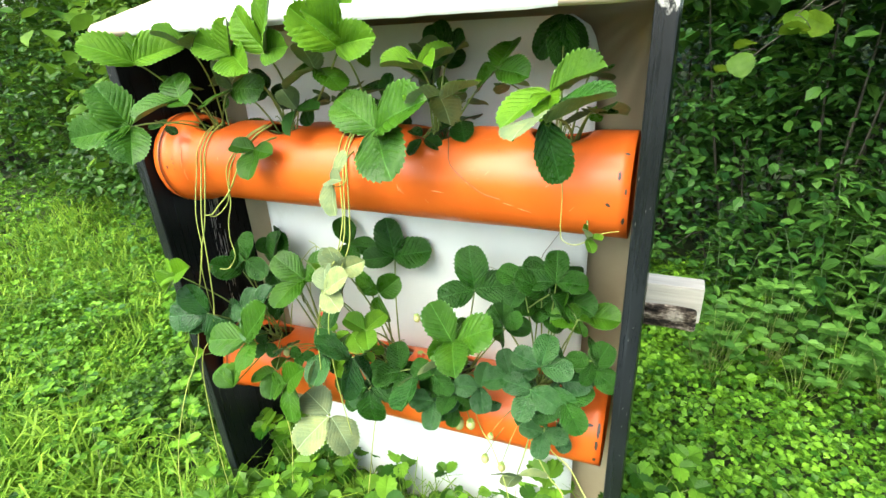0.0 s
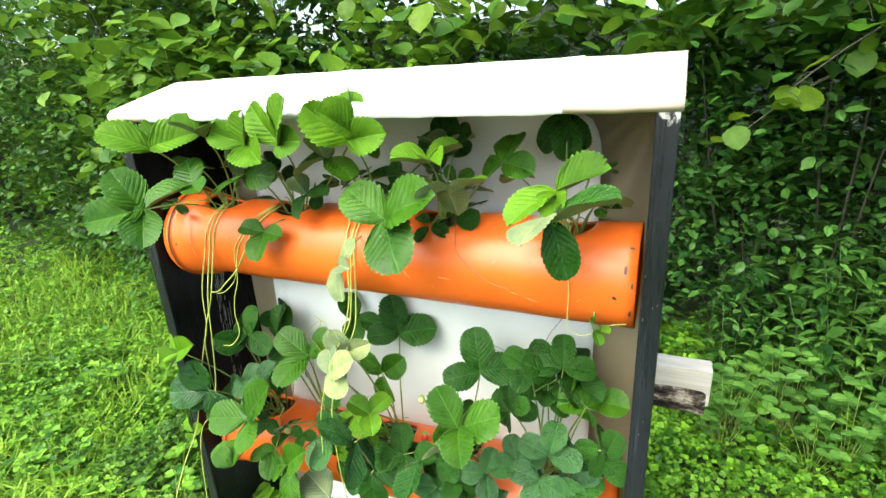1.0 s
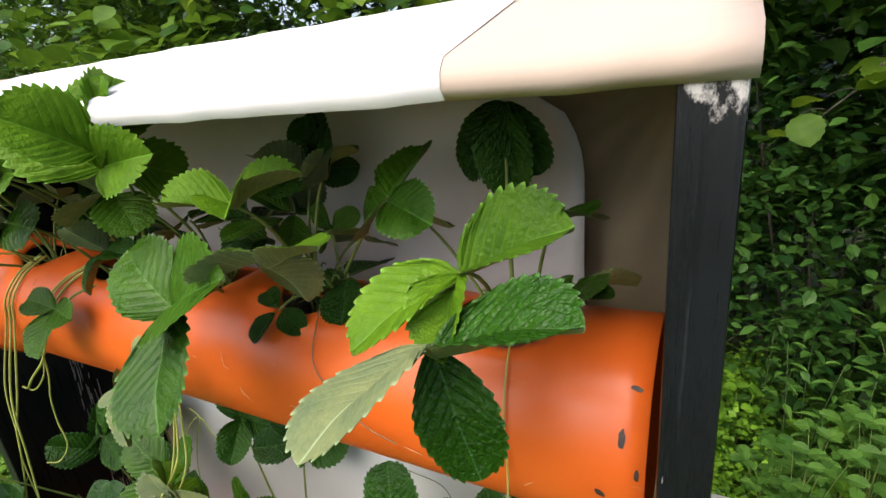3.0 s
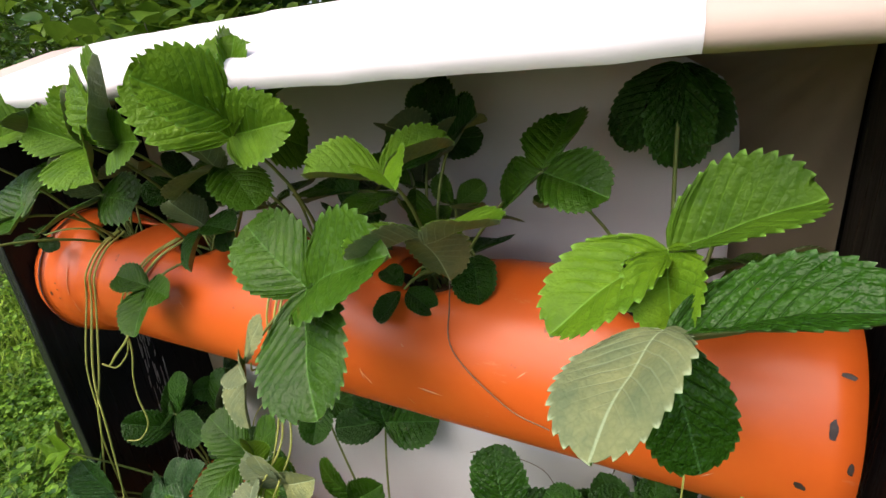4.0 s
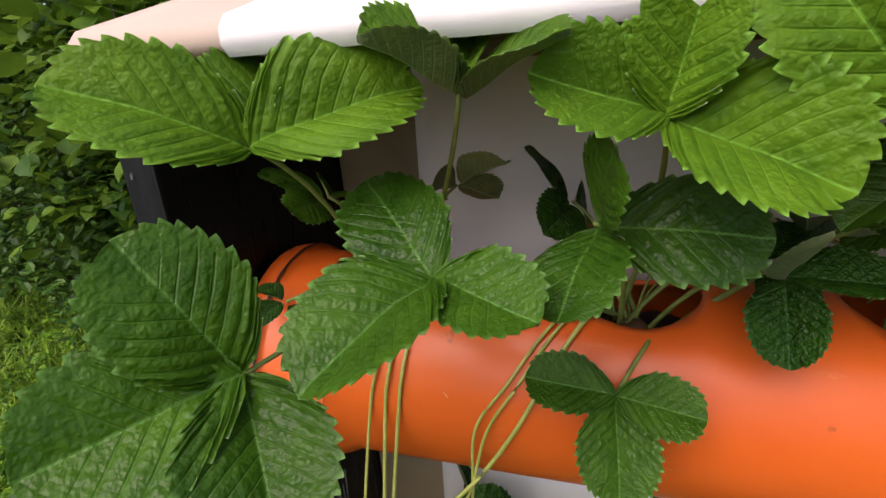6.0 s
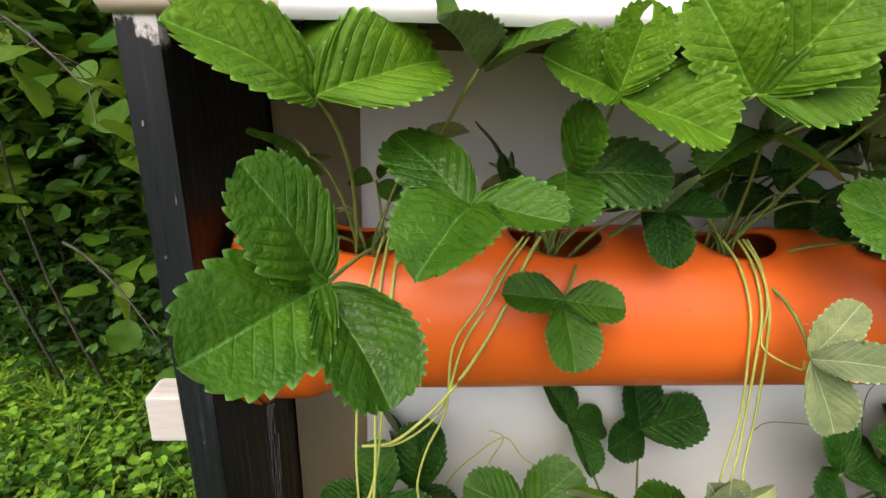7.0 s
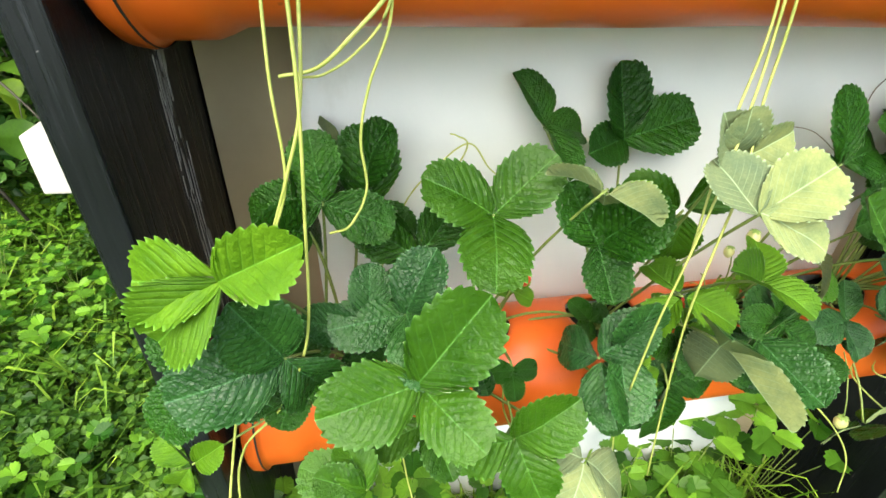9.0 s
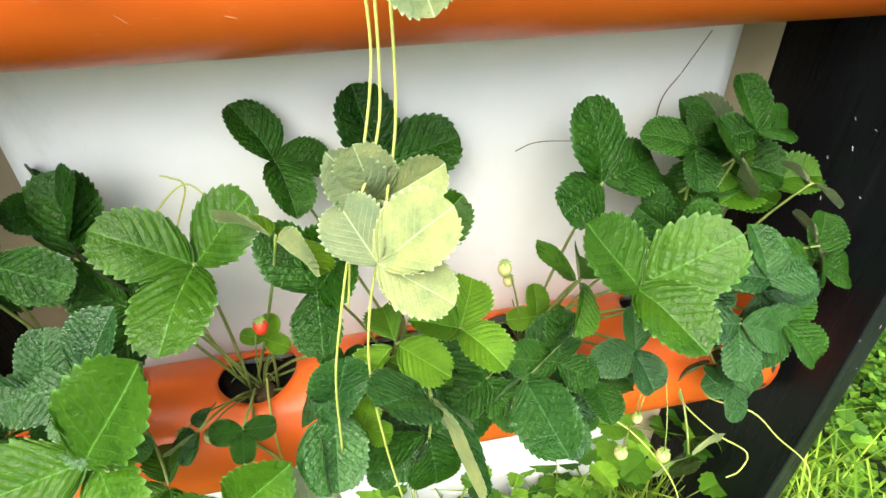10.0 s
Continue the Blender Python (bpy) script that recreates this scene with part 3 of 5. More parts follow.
BERRY_GREEN = plain("unripe_berry_skin", (0.32, 0.36, 0.10), (0.5, 0.5, 0.2), 30, 0.45, 0.3)
CROWN = plain("brown_crown_scales", (0.05, 0.03, 0.015), (0.16, 0.09, 0.04), 60, 0.9, 0.6)


def leaflet_mesh(seed, teeth=9, fold=0.10, curl=0.16, wide=0.80, relief=1.0, saw=1.0):
    """A saw-edged leaflet one unit long, from its base at the origin along +y: side veins run to the teeth, the blade swells
    between them. A green upper skin and a paler lower one; u counts the veins, v goes from the midrib to the margin."""
    cols = [(-1.0, 0.0), (-0.6, 0.0), (-0.3, 0.004)]
    for k in range(teeth):
        cols += [(k, 0.022), (k + 0.22, -0.018), (k + 0.5, -0.004), (k + 0.76, 0.013)]
    cols.append((teeth, 0.024))

    def outline(q):
        y = (1 - math.cos(math.pi * q)) / 2
        wedge = 0.50 + 0.50 * min(1.0, y / 0.46) ** 0.9
        return Vector((wide * 0.53 * math.sin(math.pi * q) ** (0.72 if q < 0.5 else 0.62) * wedge, y))

    verts, faces, uvs, split = [], [], [], 0
    for skin, rows in ((0.0, (0.0, 0.22, 0.45, 0.68, 0.88, 1.0)), (-0.012 - 0.026 * relief, (0.0, 0.5, 1.0))):
        for side in (1, -1):
            grid = []
            for c, (v, tooth) in enumerate(cols):
                q = 0.30 + 0.70 * v / teeth if v >= 0 else 0.30 + 0.28 * v
                rim = outline(q)
                origin = Vector((0, max(0.0, rim.y - 1.0 * rim.x) * 0.97))
                along = outline(min(1.0, q + 0.01)) - outline(max(0.0, q - 0.01))
                along.normalize()
                grow = 1 + 0.3 * noise.noise((c * 1.7, seed * 9, side))
                taper = 0.55 + 0.45 * math.sin(math.pi * min(1.0, max(0.0, q - 0.1)))
                rim = rim + (Vector((along.y, -along.x)) * tooth + along * max(0.0, tooth) * 0.5 * saw) * grow * taper * saw
                line = []
                for s in rows:
                    p = origin.lerp(rim, s)
                    x = p.x * side * (1 + 0.05 * noise.noise((side * 3.0, p.y * 3, seed)))
                    y = p.y - 0.10 * p.x * math.sin(math.pi * s)
                    ridge = abs(math.sin(math.pi * v)) if v >= 0 else 0.6
                    z = fold * abs(x) * 2.0 - curl * y * y + 0.02 * y - 0.28 * x * x
                    z += 0.040 * (relief if skin == 0.0 else 0.0) * (ridge ** 0.75 - 0.5) * min(1.0, s * 2.2) * (1.15 - 0.85 * s) * min(1.0, max(0.05, 1.6 * (0.86 - y)))
                    z += (0.012 + 0.008 * relief if skin == 0.0 else 0.0) * noise.noise((x * 9, y * 9, seed * 5)) * math.sin(math.pi * s)
                    z += 0.075 * noise.noise((x * 2.0 + seed * 3.7, y * 2.0, seed)) + 0.012 * s * s * math.sin(y * 9 + seed * 5 + side)
                    edge = skin if s < 1 else skin * 0.1
                    line.append(len(verts))
                    verts.append((x, y, z + edge - (0.008 * (1 - y) if s == 0.0 else 0.0)))
                    uvs.append((v + 2.0, s))
                grid.append(line)
            for a, b in zip(grid, grid[1:]):
                for j in range(len(rows) - 1):
                    quad = (a[j], a[j + 1], b[j + 1], b[j])
                    faces.append(quad if (side > 0) == (skin == 0.0) else quad[::-1])
        split = split or len(faces)
    me = bpy.data.meshes.new("leaflet")
    me.from_pydata(verts, [], faces)
    layer = me.uv_layers.new(name="veins")
    for loop in me.loops:
        layer.data[loop.index].uv = uvs[loop.vertex_index]
    me.polygons.foreach_set("material_index", [0] * split + [1] * (len(faces) - split))
    me.polygons.foreach_set("use_smooth", [True] * len(me.polygons))
    me.update()
    return me


LEAFLETS = {}
for tone, swell, saw, few in ((LIGHT, 1.15, 1.15, 9), (MID, 1.0, 1.0, 9), (DARK, 0.8, 0.8, 10), (GREY, 0.6, 0.65, 11), (PALE, 0.4, 0.85, 9)):
    LEAFLETS[tone.name] = []
    for s in range(6):
        me = leaflet_mesh(s + 0.37, few + s % 3, (0.18 if tone == LIGHT else 0.02) + 0.06 * s, 0.04 + 0.06 * ((s * 2) % 5), 0.70 + 0.045 * (s % 3), swell, saw)
        me.materials.append(tone)
        me.materials.append(MID if tone == PALE else PALE)
        LEAFLETS[tone.name].append(me)
leaf_rng = random.Random(11)


def stalk_between(plant, root, tip, thick=0.0013, name="leaf_stalk", lift=0.02, mat=None):
    root, tip = Vector(root), Vector(tip)
    d = tip - root
    side = Vector((0, 0, lift)) + Vector((-d.y, d.x, 0)) * 0.08
    v, f = tube_lists([p - plant.location for p in bend(root, tip, side, 9)], thick * 1.25, thick * 0.85, 5)
    return from_lists(name, v, f, mat or STALK, plant, "", True)


def leaf(plant, joint, turn, size, spread, tone, droop=8):
    """A leaf of three leaflets: its joint, its turn in degrees, the leaflets' length and the angle between them."""
    joint = Vector(joint)
    root = plant.location + Vector((leaf_rng.uniform(-0.018, 0.018), leaf_rng.uniform(-0.012, 0.02), -0.004))
    stalk = stalk_between(plant, root, joint, 0.0011 + 0.009 * size)
    frame_m = Matrix.Translation(joint - plant.location) @ pose(0, 0, 0, *turn)
    tones = tone if isinstance(tone, tuple) else (tone, tone, tone)
    for k, (ang, scale) in enumerate(((0, 1.0), (spread, 0.95), (-spread, 0.95))):
        me = leaf_rng.choice(LEAFLETS[tones[k].name])
        ob = new("leaflet", me)
        ob.parent = stalk
        lm = frame_m @ pose(0, 0, 0, 0, 0, ang) @ pose(0, 0, 0, -droop + leaf_rng.uniform(-3, 6), leaf_rng.uniform(-10, 10), 0)
        ob.matrix_basis = lm @ Matrix.Translation((0, 0.004, 0)) @ Matrix.Diagonal((size * scale * leaf_rng.uniform(0.97, 1.06), size * scale, size * scale, 1))


def free_leaf(plant, joint, *tips, wide=1.0, faces=(None, None, None)):
    """A leaf by its joint and its three leaflets' tips: the middle one, then the two sides; last its tone. faces: which way a leaflet looks."""
    *tips, tone = tips
    joint, tips = Vector(joint), [Vector(t) for t in tips]
    root = plant.location + Vector((leaf_rng.uniform(-0.018, 0.018), leaf_rng.uniform(-0.012, 0.02), -0.004))
    stalk = stalk_between(plant, root, joint, 0.0016)
    dirs = [t - joint for t in tips]
    face = Vector((0, -0.6, 0.8))
    normal = Vector((0, 0, 0))
    for a, b in ((0, 1), (0, 2), (1, 2)):
        c = dirs[a].normalized().cross(dirs[b].normalized())
        normal += c if c.dot(face) > 0 else -c
    normal = (normal.normalized() + face * 0.75).normalized()
    tones = tone if isinstance(tone, tuple) else (tone, tone, tone)
    for d, t, own in zip(dirs, tones, faces):
        ob = new("leaflet", leaf_rng.choice(LEAFLETS[t.name]))
        ob.parent = stalk
        y = d.normalized()
        up_to = Vector(own).normalized() if own else normal
        z = (up_to - y * up_to.dot(y)).normalized()
        x = y.cross(z)
        size = d.length * 1.02
        m = Matrix((x, y, z)).transposed().to_4x4()
        ob.matrix_basis = Matrix.Translation(joint - plant.location) @ m @ pose(0, 0, 0, 4, leaf_rng.uniform(-6, 6), 0) @ Matrix.Diagonal((size * wide * leaf_rng.uniform(0.97, 1.05), size, size, 1))


def plant_at(x, centre, slope, label):
    z = centre[2] + slope * x + 0.042
    p = empty("strawberry_plant", (x, centre[1] - 0.005, z), label=label, category="plant", group="strawberry plants")
    bm = bmesh.new()
    bmesh.ops.create_icosphere(bm, subdivisions=2, radius=0.016)
    for v in bm.verts:
        v.co = Vector((v.co.x, v.co.y, v.co.z * 0.8)) * (1 + 0.35 * noise.noise(v.co * 90 + Vector((x * 50, 0, 0))))
    part("crown", bm, CROWN, p, "brown scaly crown", True)
    return p


up = [plant_at(x, UP_C, 0.0, "leafy strawberry plant in the upper pipe") for x in UP_HOLES]
low = [plant_at(x, LOW_C, 0.044, "dense strawberry plant in the lower pipe") for x in LOW_HOLES]

free_leaf(up[0], (-0.354, -0.079, 1.106), (-0.402, -0.150, 1.100), (-0.379, -0.100, 1.177), (-0.319, -0.117, 1.051), MID, wide=1.06)
free_leaf(up[0], (-0.267, -0.040, 1.144), (-0.300, -0.106, 1.134), (-0.316, 0.002, 1.178), (-0.217, -0.070, 1.143), MID)
free_leaf(up[0], (-0.362, -0.029, 1.205), (-0.378, 0.014, 1.254), (-0.412, -0.084, 1.244), (-0.288, 0.001, 1.236), LIGHT, wide=0.85)
free_leaf(up[0], (-0.261, -0.002, 1.227), (-0.259, 0.031, 1.252), (-0.293, -0.041, 1.247), (-0.209, -0.022, 1.245), LIGHT, wide=0.9)
free_leaf(up[1], (-0.197, 0.007, 1.159), (-0.208, -0.052, 1.133), (-0.188, -0.025, 1.202), (-0.122, 0.004, 1.154), MID)
free_leaf(up[1], (-0.169, 0.000, 1.211), (-0.224, -0.017, 1.232), (-0.158, -0.008, 1.265), (-0.109, -0.030, 1.183), LIGHT)
free_leaf(up[1], (-0.086, -0.019, 1.214), (-0.040, -0.036, 1.282), (-0.131, -0.009, 1.272), (-0.028, -0.043, 1.223), LIGHT)
free_leaf(up[2], (0.038, -0.002, 1.217), (0.050, 0.003, 1.285), (-0.009, -0.035, 1.270), (0.097, -0.010, 1.229), LIGHT)
free_leaf(up[2], (-0.035, 0.040, 1.185), (-0.023, -0.010, 1.221), (-0.089, 0.016, 1.166), (0.022, 0.018, 1.162), MID)
free_leaf(up[2], (0.096, -0.011, 1.099), (0.145, -0.088, 1.065), (0.021, -0.000, 1.144), (0.176, -0.039, 1.152), MID)
free_leaf(up[3], (0.158, 0.019, 1.184), (0.192, -0.021, 1.195), (0.110, -0.006, 1.186), (0.197, 0.045, 1.209), LIGHT, wide=0.85)
free_leaf(up[3], (0.195, 0.003, 1.148), (0.191, 0.044, 1.106), (0.160, -0.035, 1.145), (0.254, -0.003, 1.162), LIGHT)
free_leaf(up[3], (0.255, 0.082, 1.175), (0.260, 0.136, 1.208), (0.211, 0.096, 1.146), (0.306, 0.061, 1.162), MID)
free_leaf(up[4], (0.339, 0.129, 1.240), (0.342, 0.118, 1.173), (0.296, 0.130, 1.188), (0.364, 0.130, 1.188), DARK, wide=0.85)
free_leaf(up[4], (0.347, 0.015, 1.149), (0.354, -0.034, 1.124), (0.295, -0.034, 1.121), (0.414, 0.025, 1.174), LIGHT, wide=0.9)
free_leaf(up[4], (0.352, -0.036, 1.124), (0.372, -0.030, 1.046), (0.332, -0.116, 1.133), (0.435, -0.045, 1.150), (DARK, PALE, DARK), wide=0.8, faces=((0.3, -0.9, 0.2), (-0.2, 0.05, 0.95), (0.1, -0.25, 0.95)))
free_leaf(up[3], (0.156, 0.124, 1.183), (0.125, 0.155, 1.237), (0.089, 0.130, 1.183), (0.203, 0.095, 1.213), DARK)
free_leaf(up[1], (-0.182, 0.020, 1.049), (-0.178, -0.011, 1.004), (-0.232, 0.016, 1.058), (-0.136, 0.010, 1.048), MID)
free_leaf(up[2], (0.005, -0.021, 1.020), (0.042, -0.056, 1.035), (0.037, -0.013, 1.063), (0.022, -0.038, 0.968), PALE, wide=0.75)
free_leaf(up[1], (-0.097, 0.049, 1.117), (-0.048, 0.043, 1.120), (-0.100, 0.016, 1.085), (-0.093, 0.017, 1.154), DARK)
free_leaf(up[2], (0.133, 0.123, 1.186), (0.185, 0.146, 1.200), (0.108, 0.152, 1.141), (0.129, 0.076, 1.220), DARK)
free_leaf(low[2], (-0.010, 0.178, 0.791), (-0.027, 0.183, 0.873), (-0.064, 0.138, 0.794), (0.073, 0.182, 0.814), DARK)
free_leaf(low[1], (-0.179, 0.076, 0.763), (-0.192, -0.005, 0.746), (-0.241, 0.070, 0.808), (-0.122, 0.089, 0.814), MID)
free_leaf(low[2], (-0.077, 0.057, 0.734), (-0.076, 0.006, 0.703), (-0.109, 0.074, 0.793), (-0.034, 0.033, 0.797), DARK)
free_leaf(low[0], (-0.268, 0.020, 0.696), (-0.336, 0.013, 0.690), (-0.243, 0.035, 0.752), (-0.251, -0.039, 0.667), GREY)
free_leaf(low[0], (-0.263, -0.030, 0.659), (-0.203, -0.019, 0.741), (-0.340, -0.062, 0.664), (-0.214, -0.089, 0.639), MID)
free_leaf(low[2], (-0.020, -0.051, 0.829), (0.029, -0.043, 0.858), (-0.040, -0.012, 0.851), (0.020, -0.079, 0.818), PALE)
free_leaf(low[2], (-0.016, 0.001, 0.846), (-0.026, -0.020, 0.890), (0.029, -0.004, 0.867), (-0.040, -0.018, 0.886), PALE)
free_leaf(low[2], (0.036, -0.027, 0.744), (0.062, -0.063, 0.738), (-0.004, -0.030, 0.760), (0.054, 0.012, 0.761), LIGHT)
free_leaf(low[3], (0.194, -0.001, 0.738), (0.221, -0.065, 0.729), (0.150, 0.014, 0.797), (0.271, -0.006, 0.783), MID)
free_leaf(low[3], (0.200, 0.098, 0.790), (0.185, 0.111, 0.865), (0.145, 0.058, 0.782), (0.265, 0.116, 0.802), DARK)
free_leaf(low[0], (-0.336, 0.077, 0.784), (-0.344, 0.110, 0.836), (-0.403, 0.081, 0.767), (-0.276, 0.072, 0.757), DARK)
free_leaf(low[0], (-0.392, -0.051, 0.801), (-0.458, -0.033, 0.790), (-0.439, -0.046, 0.752), (-0.338, -0.059, 0.831), LIGHT)
free_leaf(low[0], (-0.370, -0.024, 0.698), (-0.449, -0.059, 0.694), (-0.400, -0.030, 0.766), (-0.342, -0.007, 0.631), GREY)
free_leaf(low[0], (-0.314, -0.052, 0.540), (-0.358, -0.049, 0.563), (-0.332, -0.022, 0.578), (-0.373, -0.036, 0.562), MID)
free_leaf(low[1], (-0.169, -0.039, 0.577), (-0.120, -0.052, 0.631), (-0.229, -0.019, 0.539), (-0.141, -0.068, 0.512), MID)
free_leaf(low[2], (-0.072, -0.015, 0.662), (-0.073, -0.067, 0.622), (-0.046, 0.018, 0.608), (-0.055, -0.029, 0.721), GREY)
free_leaf(low[2], (-0.109, 0.161, 0.815), (-0.136, 0.174, 0.868), (-0.088, 0.113, 0.785), (-0.062, 0.182, 0.797), DARK)
free_leaf(low[4], (0.311, 0.139, 0.752), (0.371, 0.131, 0.757), (0.271, 0.099, 0.767), (0.355, 0.139, 0.712), DARK)
free_leaf(low[4], (0.397, 0.129, 0.755), (0.456, 0.115, 0.759), (0.344, 0.141, 0.781), (0.344, 0.101, 0.754), MID)
free_leaf(low[4], (0.316, 0.131, 0.798), (0.294, 0.133, 0.849), (0.267, 0.121, 0.822), (0.364, 0.155, 0.799), DARK)
free_leaf(low[1], (-0.297, 0.122, 0.754), (-0.293, 0.145, 0.827), (-0.253, 0.120, 0.714), (-0.277, 0.115, 0.697), DARK)
free_leaf(low[4], (0.344, 0.020, 0.709), (0.350, 0.059, 0.747), (0.295, 0.027, 0.721), (0.396, 0.024, 0.706), GREY)
free_leaf(low[4], (0.329, 0.015, 0.659), (0.317, -0.018, 0.617), (0.377, 0.005, 0.645), (0.278, 0.019, 0.665), GREY)
free_leaf(low[4], (0.386, 0.020, 0.645), (0.419, -0.008, 0.613), (0.425, 0.043, 0.669), (0.344, -0.001, 0.623), DARK)
free_leaf(low[4], (0.352, 0.020, 0.567), (0.349, -0.007, 0.531), (0.394, 0.026, 0.560), (0.310, 0.014, 0.573), GREY)
free_leaf(low[4], (0.424, 0.050, 0.700), (0.444, 0.081, 0.734), (0.378, 0.060, 0.709), (0.466, 0.034, 0.685), DARK)
free_leaf(low[3], (0.289, 0.030, 0.664), (0.267, 0.057, 0.700), (0.244, 0.017, 0.653), (0.330, 0.049, 0.682), GREY)
free_leaf(low[3], (0.230, 0.030, 0.626), (0.183, 0.018, 0.627), (0.245, 0.007, 0.589), (0.236, 0.057, 0.662), GREY)
free_leaf(low[4], (0.261, 0.080, 0.736), (0.252, 0.106, 0.778), (0.216, 0.065, 0.729), (0.307, 0.090, 0.735), DARK)
free_leaf(low[3], (0.177, 0.030, 0.566), (0.181, 0.003, 0.539), (0.212, 0.040, 0.575), (0.140, 0.032, 0.569), DARK)
free_leaf(low[3], (0.129, 0.030, 0.577), (0.093, 0.012, 0.567), (0.143, 0.012, 0.544), (0.110, 0.045, 0.609), DARK)
free_leaf(low[1], (-0.030, 0.020, 0.553), (-0.047, -0.012, 0.524), (0.010, 0.016, 0.535), (-0.069, 0.026, 0.572), DARK)
free_leaf(low[2], (0.038, 0.030, 0.607), (0.056, 0.055, 0.640), (-0.004, 0.031, 0.615), (0.072, 0.017, 0.584), DARK)
free_leaf(low[4], (0.348, 0.100, 0.827), (0.342, 0.132, 0.871), (0.297, 0.089, 0.827), (0.399, 0.111, 0.826), DARK)
free_leaf(low[4], (0.289, 0.100, 0.817), (0.243, 0.109, 0.834), (0.279, 0.067, 0.785), (0.314, 0.130, 0.844), DARK)
free_leaf(low[4], (0.372, 0.040, 0.557), (0.393, 0.028, 0.527), (0.398, 0.062, 0.573), (0.342, 0.020, 0.548), GREY)
free_leaf(low[4], (0.380, 0.050, 0.658), (0.425, 0.071, 0.672), (0.353, 0.075, 0.692), (0.398, 0.021, 0.622), GREY)
free_leaf(low[3], (0.148, 0.100, 0.626), (0.149, 0.119, 0.656), (0.114, 0.100, 0.626), (0.181, 0.097, 0.620), LIGHT)
free_leaf(low[2], (0.002, 0.030, 0.654), (-0.002, 0.048, 0.673), (-0.022, 0.024, 0.658), (0.025, 0.039, 0.652), LIGHT)
free_leaf(low[2], (-0.052, -0.020, 0.632), (-0.041, -0.005, 0.653), (-0.075, -0.015, 0.645), (-0.027, -0.022, 0.624), LIGHT)
free_leaf(low[1], (-0.144, 0.090, 0.654), (-0.134, 0.105, 0.673), (-0.167, 0.093, 0.661), (-0.122, 0.084, 0.644), LIGHT)
free_leaf(low[1], (-0.162, 0.010, 0.619), (-0.163, -0.009, 0.596), (-0.134, 0.013, 0.614), (-0.190, 0.006, 0.623), DARK)
free_leaf(low[3], (0.070, 0.020, 0.628), (0.018, -0.005, 0.614), (0.099, -0.010, 0.589), (0.047, 0.053, 0.668), DARK)
free_leaf(low[3], (0.141, 0.020, 0.637), (0.160, 0.055, 0.668), (0.095, 0.022, 0.648), (0.181, 0.005, 0.615), DARK)
free_leaf(low[3], (0.147, 0.000, 0.592), (0.153, -0.032, 0.554), (0.193, 0.011, 0.594), (0.100, -0.008, 0.594), GREY)
free_leaf(low[1], (-0.068, 0.050, 0.639), (-0.087, 0.065, 0.657), (-0.088, 0.032, 0.629), (-0.044, 0.065, 0.645), DARK)
free_leaf(low[2], (-0.018, 0.020, 0.579), (-0.020, -0.020, 0.541), (0.033, 0.020, 0.566), (-0.069, 0.010, 0.582), GREY)
free_leaf(low[3], (0.141, 0.020, 0.591), (0.170, 0.002, 0.554), (0.181, 0.040, 0.607), (0.105, -0.003, 0.570), DARK)
free_leaf(low[0], (-0.368, 0.000, 0.650), (-0.323, -0.004, 0.628), (-0.350, 0.032, 0.681), (-0.385, -0.032, 0.619), DARK)
free_leaf(low[0], (-0.433, -0.020, 0.683), (-0.474, -0.050, 0.651), (-0.386, -0.037, 0.657), (-0.468, 0.007, 0.720), DARK)
free_leaf(low[0], (-0.299, 0.050, 0.588), (-0.320, 0.025, 0.565), (-0.268, 0.040, 0.568), (-0.331, 0.058, 0.607), DARK)
leaf(up[1], (0.050, -0.004, 1.228), (77, 30, 80), 0.070, 85, LIGHT)
leaf(up[4], (0.397, 0.076, 1.116), (2, 8, -67), 0.027, 102, MID)
leaf(up[3], (0.161, 0.119, 1.132), (83, -35, 9), 0.030, 86, MID)
leaf(up[1], (-0.293, 0.101, 1.055), (29, 18, -12), 0.063, 94, MID)
leaf(up[3], (0.137, 0.057, 1.075), (-29, -18, 159), 0.032, 96, DARK)
leaf(up[0], (-0.405, 0.030, 1.088), (1, -21, 166), 0.029, 88, DARK)
leaf(up[3], (0.182, 0.107, 1.091), (-18, -15, 103), 0.057, 102, DARK)
leaf(up[2], (0.055, 0.122, 1.140), (13, -13, 106), 0.059, 99, DARK)
leaf(up[3], (0.128, 0.142, 1.190), (-93, -46, 180), 0.047, 131, DARK)
leaf(up[2], (0.046, 0.111, 1.118), (-95, 46, 164), 0.049, 128, DARK)
leaf(low[4], (0.348, 0.147, 0.781), (-12, 32, -125), 0.070, 109, DARK)
leaf(low[0], (-0.303, 0.136, 0.764), (85, 15, -54), 0.072, 107, DARK)
leaf(low[3], (0.107, 0.014, 0.627), (-35, -10, 64), 0.088, 124, GREY)
leaf(low[2], (0.003, 0.002, 0.669), (4, 10, -31), 0.029, 85, LIGHT)
leaf(low[2], (0.008, -0.043, 0.688), (-27, -57, -125), 0.079, 88, GREY)
leaf(low[2], (-0.089, -0.016, 0.654), (-55, 41, 138), 0.061, 115, GREY)
leaf(low[4], (0.367, 0.044, 0.671), (80, 75, -38), 0.056, 89, GREY)
leaf(low[3], (0.346, 0.031, 0.648), (-59, 13, 154), 0.058, 78, GREY)
leaf(low[0], (-0.082, -0.029, 0.509), (-13, -30, 163), 0.084, 88, PALE)
leaf(low[4], (0.422, 0.050, 0.718), (-49, 37, -89), 0.040, 91, DARK)
leaf(low[0], (-0.248, 0.011, 0.552), (-8, -10, 108), 0.062, 90, MID)
leaf(low[1], (0.038, 0.049, 0.609), (-21, 17, -81), 0.052, 101, DARK)
leaf(low[3], (0.267, 0.061, 0.742), (73, -58, -8), 0.044, 99, DARK)
